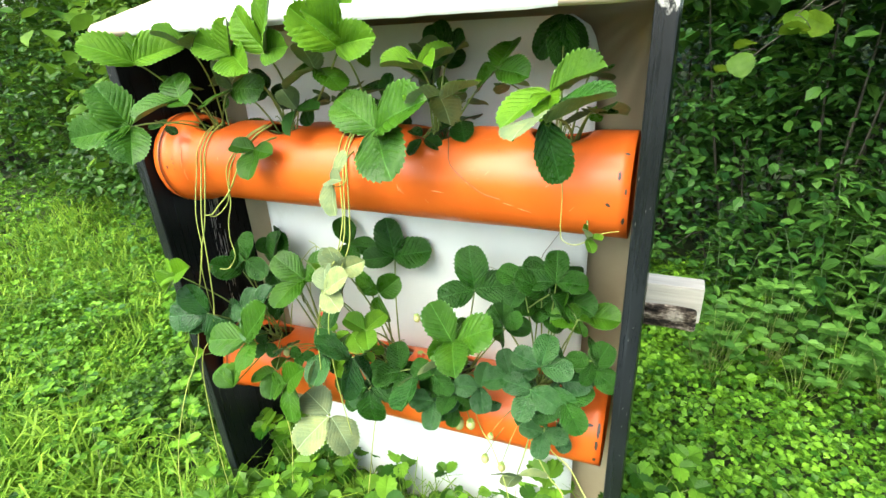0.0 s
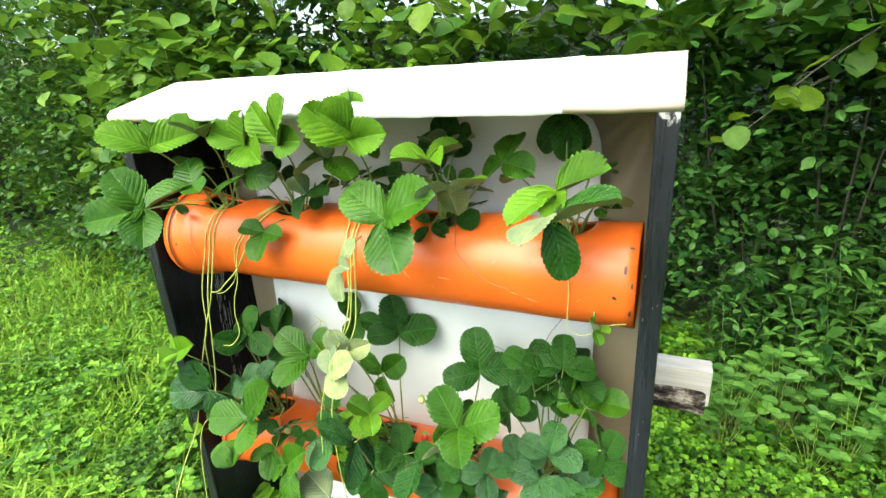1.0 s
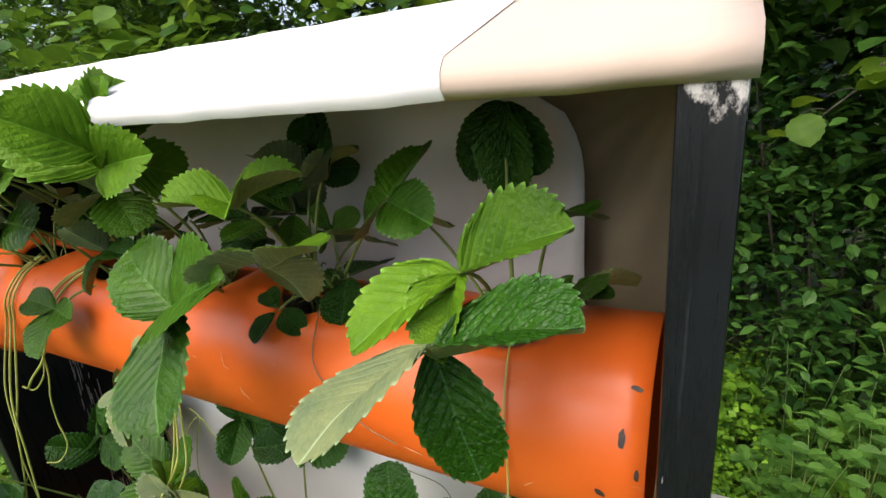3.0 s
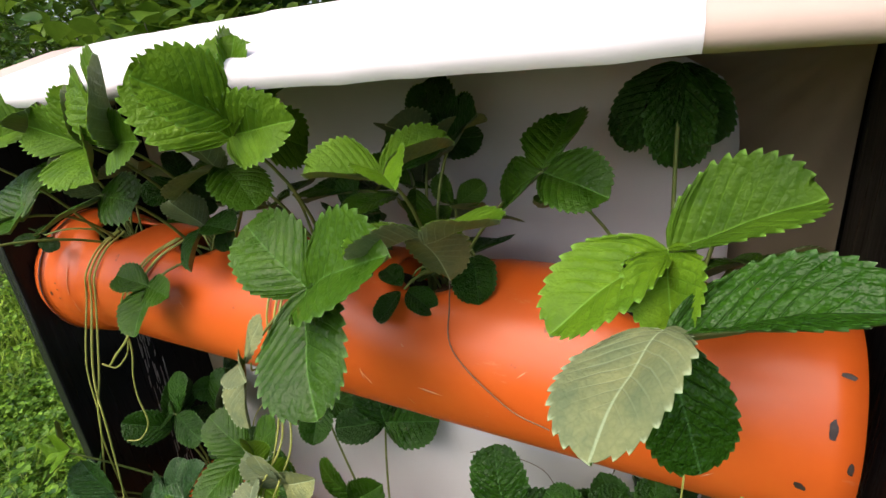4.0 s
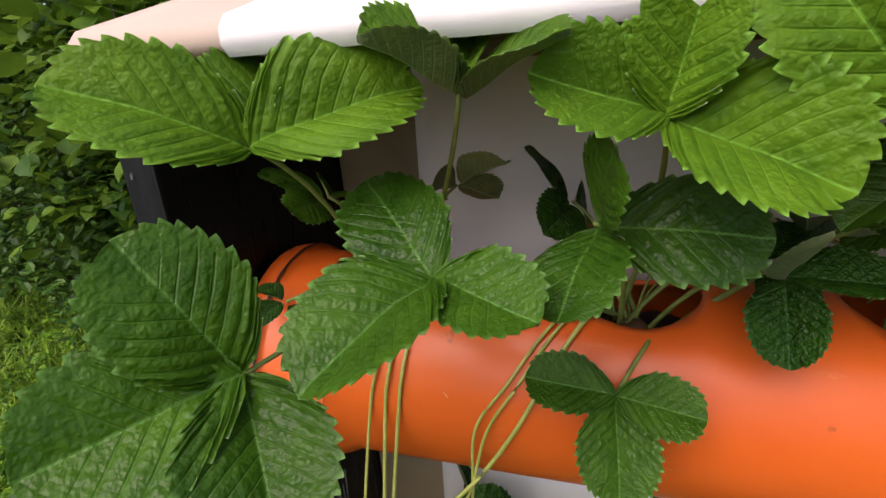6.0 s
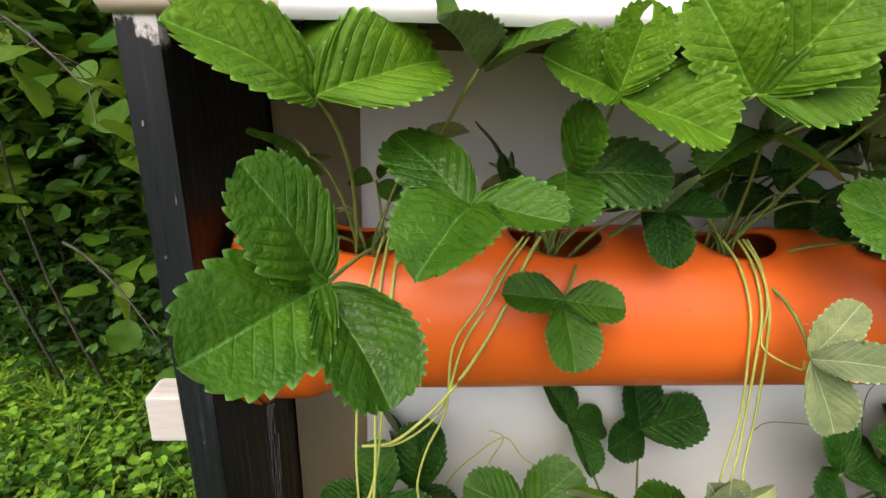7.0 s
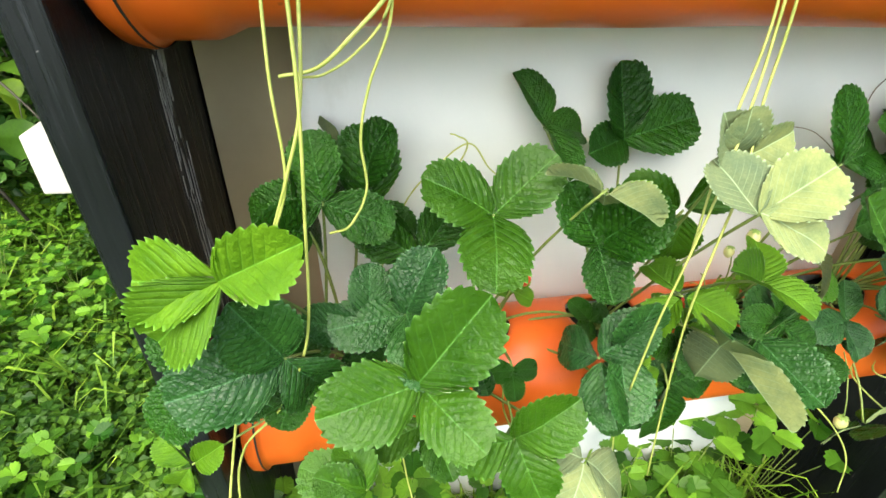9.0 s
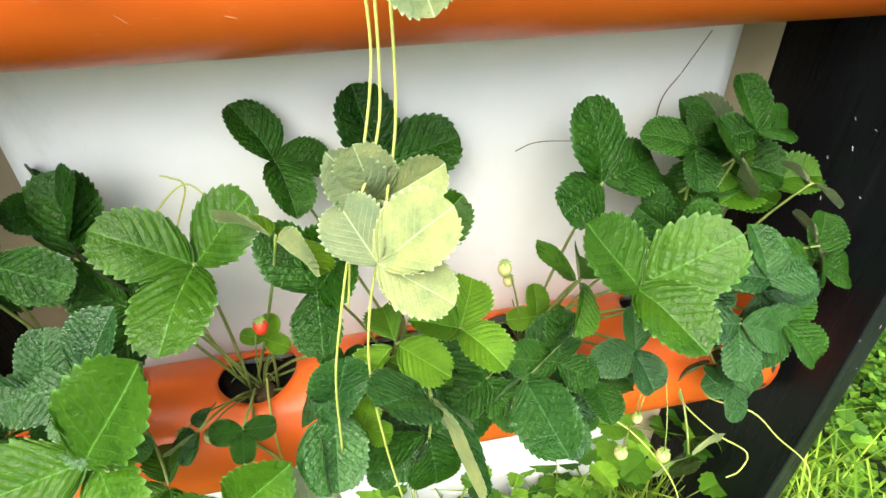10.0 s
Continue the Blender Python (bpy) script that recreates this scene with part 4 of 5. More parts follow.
leaf(low[3], (0.338, 0.097, 0.804), (48, 44, 34), 0.072, 93, DARK)
leaf(low[4], (0.393, 0.060, 0.787), (-26, 21, -53), 0.030, 91, MID)
leaf(low[3], (0.167, 0.048, 0.715), (52, -6, 72), 0.055, 103, MID)
leaf(low[2], (-0.014, -0.002, 0.712), (-26, -5, 117), 0.049, 105, LIGHT)
leaf(low[0], (-0.484, -0.003, 0.540), (57, -44, 10), 0.039, 100, LIGHT)
leaf(low[2], (0.010, 0.067, 0.762), (63, -65, 20), 0.063, 115, MID)
leaf(low[1], (-0.095, 0.030, 0.810), (-40, 15, -42), 0.051, 96, LIGHT)
leaf(low[2], (0.008, -0.006, 0.586), (-75, 4, -167), 0.075, 91, DARK)
leaf(low[3], (0.179, 0.017, 0.604), (18, 2, -177), 0.046, 90, DARK)
leaf(low[1], (-0.314, 0.159, 0.785), (69, 50, 84), 0.052, 113, DARK)
leaf(low[4], (0.354, 0.121, 0.757), (-84, 73, 144), 0.049, 109, MID)
leaf(low[1], (-0.239, 0.125, 0.699), (75, -84, -28), 0.031, 99, DARK)
leaf(low[3], (0.231, 0.023, 0.601), (-86, -26, 173), 0.038, 109, GREY)
leaf(low[4], (0.329, 0.028, 0.590), (-38, 20, 40), 0.041, 113, GREY)
leaf(low[1], (-0.198, 0.009, 0.628), (-27, 11, 90), 0.034, 89, GREY)
leaf(low[4], (0.311, -0.003, 0.473), (-50, 15, 31), 0.053, 107, DARK)
leaf(low[0], (-0.351, 0.078, 0.754), (81, 29, 81), 0.071, 86, DARK)
leaf(low[0], (-0.303, 0.018, 0.687), (32, -76, 66), 0.055, 93, GREY)
leaf(low[0], (-0.249, 0.092, 0.707), (54, -49, 31), 0.069, 94, DARK)


# undergrowth of smaller leaves round each crown
fill = random.Random(3)
for plants, count, tones in ((up, 3, (MID, MID, DARK)), (low, 0, (DARK, GREY, DARK, MID))):
    for p in plants:
        for k in range(count):
            a = fill.uniform(0, 2 * math.pi)
            r = fill.uniform(0.03, 0.095)
            j = p.location + Vector((math.cos(a) * r * 1.1, abs(math.sin(a)) * r * 0.9 - 0.035, fill.uniform(0.045, 0.13)))
            leaf(p, j, (fill.uniform(15, 55), fill.uniform(-20, 20), math.degrees(a) - 90 + fill.uniform(-40, 40)), fill.uniform(0.028, 0.052), fill.uniform(78, 105), fill.choice(tones))
        for k in range(6):
            a = fill.uniform(0, 6.28)
            tip = p.location + Vector((math.cos(a) * 0.03, math.sin(a) * 0.03, fill.uniform(0.02, 0.06)))
            stalk_between(p, p.location, tip, 0.0009, "young_stalk")


# ---- runners hanging from the pipes ----
def smooth_path(pts, n=8):
    """A rounded line through the points."""
    P = [Vector(p) for p in pts]
    P = [P[0] * 2 - P[1]] + P + [P[-1] * 2 - P[-2]]
    out = []
    for a, b, c, d in zip(P, P[1:], P[2:], P[3:]):
        for i in range(n):
            t = i / n
            out.append(0.5 * (2 * b + (c - a) * t + (2 * a - 5 * b + 4 * c - d) * t * t + (3 * b - a - 3 * c + d) * t ** 3))
    return out + [P[-2]]


def runner(plant, pts, thick=0.0013, mat=None):
    v, f = tube_lists([p - plant.location for p in smooth_path(pts)], thick, thick * 0.75, 6)
    return from_lists("runner", v, f, mat or RUNNER, plant, "thin dry brown runner" if mat else "thin yellow-green runner", True)


def over_pipe(x0, x1, centre, z_end=None):
    """Points from a planting hole over the front of a pipe."""
    pts = []
    for k, th in enumerate((18, 40, 65, 90)):
        a = radians(th)
        pts.append((x0 + (x1 - x0) * k / 3, centre[1] - 0.083 * math.sin(a), centre[2] + 0.083 * math.cos(a)))
    return pts


runner(up[0], over_pipe(-0.33, -0.348, UP_C) + [(-0.35, -0.002, 0.92), (-0.349, -0.01, 0.85), (-0.364, -0.012, 0.80), (-0.368, -0.012, 0.73), (-0.370, -0.01, 0.685)])
runner(up[0], over_pipe(-0.325, -0.336, UP_C) + [(-0.334, -0.005, 0.91), (-0.340, -0.012, 0.82), (-0.347, -0.018, 0.735), (-0.359, -0.02, 0.686), (-0.385, -0.02, 0.63), (-0.424, -0.022, 0.581), (-0.44, -0.03, 0.50), (-0.45, -0.04, 0.3), (-0.452, -0.045, 0.06)], 0.0015)
runner(up[0], over_pipe(-0.315, -0.326, UP_C) + [(-0.333, 0.0, 0.905), (-0.347, -0.01, 0.855), (-0.367, -0.012, 0.80), (-0.403, -0.02, 0.695), (-0.43, -0.03, 0.59), (-0.445, -0.08, 0.50), (-0.47, -0.115, 0.38), (-0.495, -0.135, 0.234), (-0.505, -0.14, 0.06)], 0.0015)
runner(up[1], over_pipe(-0.19, -0.245, UP_C) + [(-0.27, 0.02, 0.965), (-0.298, 0.012, 0.937), (-0.322, 0.012, 0.917), (-0.347, 0.015, 0.911)], 0.0018)
runner(up[1], over_pipe(-0.20, -0.262, UP_C) + [(-0.276, 0.02, 0.95), (-0.297, 0.017, 0.925), (-0.318, 0.016, 0.912), (-0.333, 0.016, 0.91)])
runner(up[1], over_pipe(-0.205, -0.270, UP_C) + [(-0.274, 0.022, 0.945), (-0.290, 0.02, 0.903), (-0.298, 0.02, 0.865), (-0.296, 0.02, 0.825), (-0.31, 0.01, 0.80), (-0.325, 0.0, 0.80)])
runner(up[2], over_pipe(-0.02, -0.012, UP_C) + [(-0.010, 0.016, 0.94), (-0.022, 0.004, 0.88), (-0.036, -0.015, 0.83), (-0.045, -0.03, 0.78)])
runner(up[2], over_pipe(-0.005, -0.004, UP_C) + [(-0.006, 0.014, 0.93), (-0.012, 0.004, 0.89), (-0.034, -0.022, 0.84), (-0.05, -0.035, 0.78), (-0.062, -0.042, 0.72), (-0.068, -0.045, 0.64)])
runner(up[2], over_pipe(0.0, 0.004, UP_C) + [(0.004, 0.016, 0.94), (0.0, 0.008, 0.89), (-0.014, -0.018, 0.84), (-0.03, -0.035, 0.78), (-0.036, -0.042, 0.72), (-0.03, -0.048, 0.62), (-0.015, -0.05, 0.50)])
runner(up[2], over_pipe(0.004, 0.0, UP_C) + [(0.006, -0.012, 1.005), (0.006, -0.014, 1.014)], 0.0012)
runner(up[4], over_pipe(0.355, 0.366, UP_C) + [(0.366, 0.022, 0.955), (0.372, 0.02, 0.94), (0.392, 0.025, 0.935), (0.42, 0.03, 0.952), (0.446, 0.03, 0.96)], 0.0008)
runner(up[3], over_pipe(0.17, 0.205, UP_C)[:3] + [(0.24, 0.024, 1.005), (0.275, 0.022, 0.995)], 0.0006, DRY)
runner(low[4], over_pipe(0.30, 0.325, LOW_C) + [(0.36, 0.02, 0.47), (0.395, 0.0, 0.45), (0.385, -0.01, 0.43), (0.37, -0.01, 0.42)])
runner(low[4], over_pipe(0.33, 0.36, LOW_C) + [(0.40, 0.02, 0.50), (0.43, 0.0, 0.47), (0.47, -0.02, 0.43), (0.49, -0.03, 0.36)])
runner(low[3], over_pipe(0.18, 0.225, LOW_C) + [(0.25, 0.03, 0.49), (0.28, 0.0, 0.46), (0.30, -0.02, 0.42), (0.31, -0.03, 0.36)])
runner(low[2], over_pipe(-0.01, -0.012, LOW_C) + [(-0.012, 0.02, 0.45), (-0.02, 0.0, 0.36), (-0.03, -0.02, 0.25), (-0.03, -0.03, 0.1)])
runner(low[0], over_pipe(-0.30, -0.28, LOW_C) + [(-0.27, 0.03, 0.42), (-0.26, 0.02, 0.33), (-0.27, 0.0, 0.2), (-0.28, -0.01, 0.06)])
runner(low[1], over_pipe(-0.16, -0.15, LOW_C) + [(-0.13, 0.02, 0.46), (-0.11, 0.0, 0.42), (-0.085, -0.025, 0.50)])


for j, tips in (((0.405, 0.022, 0.948), ((0.425, 0.010, 0.955), (0.398, 0.008, 0.966), (0.414, 0.008, 0.932))),):
    free_leaf(up[4], j, *tips, LIGHT)


# ---- berries ----
def berry(at, size, skin, plant, label, cat="strawberry"):
    thing = empty("strawberry", at, label=label, category=cat, group="strawberries")
    bm = bmesh.new()
    bmesh.ops.create_uvsphere(bm, u_segments=14, v_segments=10, radius=1)
    for v in bm.verts:
        t = (1 - v.co.z) / 2
        k = 0.72 + 0.28 * math.cos((t - 0.35) * 2.2)
        v.co = Vector((v.co.x * k, v.co.y * k, v.co.z * 1.25 - 0.9)) * size
        v.co += v.co.normalized() * size * 0.05 * noise.noise(v.co / size * 6)
    part("fruit", bm, skin, thing, "", True)
    bm = bmesh.new()
    for i in range(7):
        a = 2 * math.pi * i / 7
        d, s = Vector((math.cos(a), math.sin(a), 0)), Vector((-math.sin(a), math.cos(a), 0))
        q = [Vector((0, 0, 0.36)), d * 0.45 + s * 0.25 + Vector((0, 0, 0.34)), d * 1.0 + Vector((0, 0, 0.12)), d * 0.45 - s * 0.25 + Vector((0, 0, 0.34))]
        bm.faces.new([bm.verts.new(c * size) for c in q])
    part("calyx", bm, CALYX, thing, "green leafy calyx", True)
    v, f = tube_lists([p - Vector(at) for p in bend(Vector(at) + Vector((0, 0, 0.3 * size)), plant.location, (0, -0.01, 0.02), 8)], 0.0008, 0.001, 5)
    from_lists("fruit_stalk", v, f, STALK, thing, "", True)


berry((0.078, 0.092, 0.622), 0.009, BERRY_RED, low[3], "small ripe red strawberry among the leaves")
berry((-0.14, 0.075, 0.69), 0.0075, BERRY_RED, low[1], "small reddening strawberry above the lower pipe")
berry((0.185, 0.028, 0.535), 0.011, BERRY_GREEN, low[3], "unripe pale green strawberry hanging over the pipe")
berry((0.212, 0.022, 0.545), 0.009, BERRY_GREEN, low[3], "unripe pale green strawberry hanging over the pipe")
berry((-0.225, 0.032, 0.60), 0.008, BERRY_GREEN, low[1], "unripe pale green strawberry hanging over the pipe")
berry((-0.20, 0.028, 0.60), 0.007, BERRY_GREEN, low[1], "unripe pale green strawberry hanging over the pipe")
berry((0.28, 0.0, 0.482), 0.008, BERRY_GREEN, low[4], "unripe pale green strawberry hanging over the pipe")
berry((0.24, 0.02, 0.468), 0.008, BERRY_GREEN, low[4], "unripe pale green strawberry hanging over the pipe")
berry((0.251, 0.024, 0.524), 0.006, BERRY_GREEN, low[4], "unripe pale green strawberry hanging over the pipe")
berry((0.042, 0.03, 0.594), 0.008, BERRY_GREEN, low[2], "unripe pale green strawberry hanging over the pipe")
berry((0.112, 0.1, 0.687), 0.006, BERRY_GREEN, low[3], "unripe pale green strawberry on an upright stalk")
berry((0.095, 0.06, 0.735), 0.007, BERRY_GREEN, low[3], "unripe pale green strawberry on an upright stalk")


# ---- dry stalks before the sheet ----
def dry_stalk(pts, thick, label):
    at = Vector(pts[0])
    v, f = tube_lists([p - at for p in smooth_path(pts)], thick, thick * 0.7, 5)
    ob = from_lists("dry_stalk", v, f, DRY, None, "", True)
    ob.location = at
    tagged(ob, label, "dry stalk", group="dry stalks")


dry_stalk([(0.285, 0.165, 0.78), (0.302, 0.193, 0.829), (0.321, 0.194, 0.861), (0.345, 0.196, 0.90)], 0.0007, "thin dry stalk leaning on the white sheet")
dry_stalk([(0.13, 0.16, 0.802), (0.152, 0.17, 0.805), (0.18, 0.172, 0.804), (0.222, 0.17, 0.797), (0.25, 0.15, 0.775)], 0.0006, "thin dry stalk leaning on the white sheet")
runner(low[0], [(-0.30, 0.13, 0.57), (-0.285, 0.145, 0.66), (-0.258, 0.15, 0.737), (-0.224, 0.15, 0.78), (-0.191, 0.15, 0.804), (-0.169, 0.15, 0.777), (-0.154, 0.15, 0.763)], 0.0011)
runner(low[1], [(-0.2, 0.13, 0.57), (-0.225, 0.142, 0.68), (-0.215, 0.148, 0.75), (-0.193, 0.15, 0.80), (-0.203, 0.15, 0.812), (-0.211, 0.15, 0.815)], 0.0011)


# ---- half-log behind the rack ----
def build_plank():
    thing = empty("split_log", (-0.05, 0.31, 0.742), label="short split log with pale face and bark underside behind the rack", category="log")
    thing.rotation_euler = (0, radians(0.8), 0)
    part("pale_face", box((-0.624, -0.04, -0.046), (0.638, 0.005, 0.030), 0.004, 2, 10, 0.004), PALE_WOOD, thing, "pale weathered split wood")
    part("sawn_end", box((-0.6265, -0.0435, -0.0445), (-0.40, 0.004, 0.0285), 0.003, 2, 6, 0.0012), SAWN, thing, "clean white sawn end")
    part("bark", box((0.22, -0.048, -0.070), (0.632, 0.01, -0.018), 0.010, 3, 20, 0.014), BARK, thing, "rough grey bark")


build_plank()


# ---- weeds, grass and hedge ----
def leaf_soup(rng, n, place, size, width=0.6, tilt=0.8, flat=0.6, lobes=1):
    """Many small folded leaves; place() gives each one's base."""
    verts, faces = [], []
    for _ in range(n):
        p0 = Vector(place())
        yaw0 = rng.uniform(0, 6.283)
        for lobe in range(lobes):
            L = size * rng.uniform(0.6, 1.3)
            yaw = yaw0 + (lobe - (lobes - 1) / 2) * 1.7
            d = Vector((math.cos(yaw), math.sin(yaw), rng.uniform(-tilt, tilt * 0.4))).normalized()
            s = d.cross(Vector((rng.uniform(-flat, flat), rng.uniform(-flat, flat), 1))).normalized()
            u = s.cross(d)
            k, W = len(verts), L * width / 2
            b = p0 + d * L * 0.08
            if size >= 0.08:
                rim = []
                for w in (0.14, 0.3, 0.46, 0.62, 0.76, 0.88):
                    rim.append((w, math.sin(math.pi * w ** 0.9) ** 0.7))
                side = [b + d * L * w + s * W * q * rng_edge(len(verts), w) + u * W * 0.2 * q for w, q in rim]
                back = [b + d * L * w - s * W * q * rng_edge(len(verts) + 7, w) + u * W * 0.2 * q for w, q in rim]
                mids = [b + d * L * w - u * L * 0.1 * w * w for w, q in rim]
                verts += [b] + side + mids + back + [b + d * L * 1.04 - u * L * 0.14]
                for i in range(5):
                    faces += [(k + 1 + i, k + 2 + i, k + 8 + i, k + 7 + i), (k + 7 + i, k + 8 + i, k + 14 + i, k + 13 + i)]
                faces += [(k, k + 1, k + 7), (k, k + 7, k + 13), (k + 6, k + 19, k + 12), (k + 12, k + 19, k + 18)]
                continue
            if lobes > 1:
                verts += [b, b + d * L * 0.55 + s * W + u * W * 0.2, b + d * L - u * L * 0.08, b + d * L * 0.55 - s * W + u * W * 0.2, b + d * L * 0.45]
                faces += [(k, k + 1, k + 4), (k + 1, k + 2, k + 4), (k + 2, k + 3, k + 4), (k + 3, k, k + 4)]
                continue
            verts += [b, b + d * L * 0.22 + s * W * 0.75 + u * W * 0.22, b + d * L * 0.58 + s * W + u * W * 0.18, b + d * L - u * L * 0.08, b + d * L * 0.58 - s * W + u * W * 0.18, b + d * L * 0.22 - s * W * 0.75 + u * W * 0.22, b + d * L * 0.5]
            faces += [(k, k + 1, k + 6), (k + 1, k + 2, k + 6), (k + 2, k + 3, k + 6), (k + 3, k + 4, k + 6), (k + 4, k + 5, k + 6), (k + 5, k, k + 6)]
    return verts, faces


def rng_edge(seed, w):
    """Uneven leaf margin."""
    return 1 + 0.12 * noise.noise((seed * 0.37, w * 9, 2))


def grass_soup(rng, n, place, low_h, high_h, thick=0.0035):
    verts, faces = [], []
    for _ in range(n):
        x, y = place()
        z, h, a = ground_height(x, y) - 0.01, rng.uniform(low_h, high_h) * (0.85 + 0.55 * noise.noise((x * 2.2, y * 2.2, 4))), rng.uniform(0, 6.283)
        d = Vector((math.cos(a), math.sin(a), 0))
        s = Vector((-d.y, d.x, 0)) * thick * rng.uniform(0.5, 1.7)
        lean = rng.uniform(0.25, 1.35) * h
        b = Vector((x, y, z))
        p1, p2, p3 = b + d * lean * 0.18 + Vector((0, 0, h * 0.5)), b + d * lean * 0.55 + Vector((0, 0, h * 0.85)), b + d * lean * 1.1 + Vector((0, 0, h * rng.uniform(0.5, 0.95)))
        k = len(verts)
        verts += [b - s, b + s, p1 - s * 0.9, p1 + s * 0.9, p2 - s * 0.6, p2 + s * 0.6, p3]
        faces += [(k, k + 1, k + 3, k + 2), (k + 2, k + 3, k + 5, k + 4), (k + 4, k + 5, k + 6)]
    return verts, faces


rng = random.Random(21)


def left_lawn():
    while True:
        x, y = rng.triangular(-4.5, -0.45, -0.8), rng.uniform(-0.9, 3.0)
        if not (x > -0.56 and y > -0.05) and noise.noise((x * 1.3, y * 1.3, 7)) > -0.55:
            if ((x > -1.5 and y > 0.35) or (x > -1.25 and y > 0.02)) and rng.random() > 0.12:
                continue
            return x, y


v, f = grass_soup(rng, 26000, left_lawn, 0.05, 0.20, 0.0040)
tagged(from_lists("lawn_grass", v, f, GRASS), "long fresh green grass beside the rack", "grass", kind="stuff")


def open_grass():
    return rng.uniform(-6, 6), rng.uniform(-6.5, -0.75)


v, f = grass_soup(rng, 16000, open_grass, 0.06, 0.18, 0.008)
tagged(from_lists("open_grass", v, f, GRASS), "short green grass in front of the rack", "grass", kind="stuff")


def front_grass():
    return rng.uniform(-0.62, 0.75), rng.uniform(-0.4, 0.17)


v, f = grass_soup(rng, 2600, front_grass, 0.10, 0.30, 0.0022)
tagged(from_lists("tall_grass", v, f, GRASS), "thin tall grass blades in front of the rack", "grass", kind="stuff")


def cover_spot(x0, x1, y0, y1, h0, h1):
    def spot():
        while True:
            x, y = rng.uniform(x0, x1), rng.uniform(y0, y1)
            if -0.5 < x < 0.5 and -0.01 < y < 0.28:
                continue
            return x, y, ground_height(x, y) + rng.uniform(h0, h1) * (0.65 + 0.5 * noise.noise((x * 4, y * 4, 2)))
    return spot


for box_xy, n, size in (((0.45, 2.6, -0.7, 2.0), 21000, 0.0225), ((-2.4, -1.25, 0.1, 1.7), 8000, 0.024), ((-1.25, -0.45, 0.1, 1.7), 7500, 0.022), ((-3.0, -0.45, -0.8, 0.1), 6500, 0.024), ((-0.5, 0.5, -0.4, 0.0), 1300, 0.034), ((-0.5, 0.6, 0.28, 1.8), 4000, 0.03), ((-5.5, -1.7, -0.3, 3.0), 6000, 0.036), ((2.6, 5.0, -0.5, 2.2), 4000, 0.05)):
    v, f = leaf_soup(rng, n, cover_spot(*box_xy, 0.02, 0.30 if box_xy[2] == -0.4 else 0.17), size, 0.85, 0.6, 0.6, 3)
    dull = size == 0.022
    tagged(from_lists("ground_cover", v, f, DULL if dull else COVER), "low weeds with small %s green leaves" % ("dull" if dull else "bright"), "weeds", kind="stuff")


def broad_weed(x, y, seed, high, count, size, label, mat=COVER):
    """A low weed: thin stalks from one root, each with three round toothed leaves."""
    r = random.Random(seed)
    thing = empty("broad_leaf_weed", (x, y, ground_height(x, y)), label=label, category="weed", group="broad-leaved weeds")
    sv, sf, lv, lf = [], [], [], []
    for _ in range(count):
        a, reach = r.uniform(0, 6.283), r.uniform(0.02, 0.12)
        tip = Vector((math.cos(a) * reach, math.sin(a) * reach * 0.7, high * r.uniform(0.35, 1.0)))
        v, f = tube_lists(bend((0, 0, -0.02), tip, (0, 0, 0.03), 6), 0.0013, 0.0009, 4)
        k = len(sv)
        sv += v
        sf += [tuple(i + k for i in q) for q in f]
        for yaw in (a, a + 1.75, a - 1.75):
            d = Vector((math.cos(yaw), math.sin(yaw), r.uniform(-0.15, 0.35))).normalized()
            s = d.cross(Vector((r.uniform(-0.3, 0.3), r.uniform(-0.5, 0.1), 1))).normalized()
            u = s.cross(d)
            L = size * r.uniform(0.75, 1.2)
            rim = [tip + d * 0.003]
            for i in range(1, 12):
                w = math.pi * i / 12
                m = 1 + (0.07 if i % 2 else -0.05)
                rim.append((w, m))
            pts = [tip + d * 0.003]
            for side in (1, -1):
                for w, m in (rim[1:] if side == 1 else rim[:0:-1]):
                    pts.append(tip + d * L * (1 - math.cos(w)) / 2 * m + s * side * L * 0.44 * math.sin(w) * m + u * L * 0.12 * math.sin(w))
                if side == 1:
                    pts.append(tip + d * L - u * L * 0.06)
            k = len(lv)
            lv += pts + [tip + d * L * 0.5]
            c = k + len(pts)
            lf += [(k + i, k + (i + 1) % len(pts), c) for i in range(len(pts))]
    from_lists("stem", sv, sf, STALK, thing, "", True)
    from_lists("foliage", lv, lf, mat, thing)


herb = random.Random(77)
for i in range(52):
    broad_weed(-0.44 + 0.0175 * i + herb.uniform(-0.02, 0.02), herb.choice((0.1, 0.14, -0.04, -0.1, -0.16)), 200 + i, herb.uniform(0.14, 0.36), herb.randint(6, 10), herb.uniform(0.028, 0.05), "low broad-leaved weed at the foot of the rack")
for i in range(60):
    x, y = herb.triangular(-2.6, -0.52, -0.9), herb.uniform(-0.6, 1.2)
    broad_weed(x, y, 300 + i, herb.uniform(0.14, 0.24), 9, herb.uniform(0.022, 0.034), "low broad-leaved weed in the long grass")
for i in range(30):
    x, y = herb.uniform(0.55, 2.4), herb.uniform(-0.3, 1.5)
    broad_weed(x, y, 400 + i, herb.uniform(0.15, 0.26), 9, herb.uniform(0.025, 0.042), "broad-leaved weed among the ground cover")
for i in range(26):
    x, y = 0.66 + 0.07 * i + herb.uniform(-0.03, 0.03), herb.uniform(1.0, 1.45)
    broad_weed(x, y, 500 + i, herb.uniform(0.26, 0.50), 16, herb.uniform(0.030, 0.046), "broad-leaved weed at the foot of the hedge", HERB)


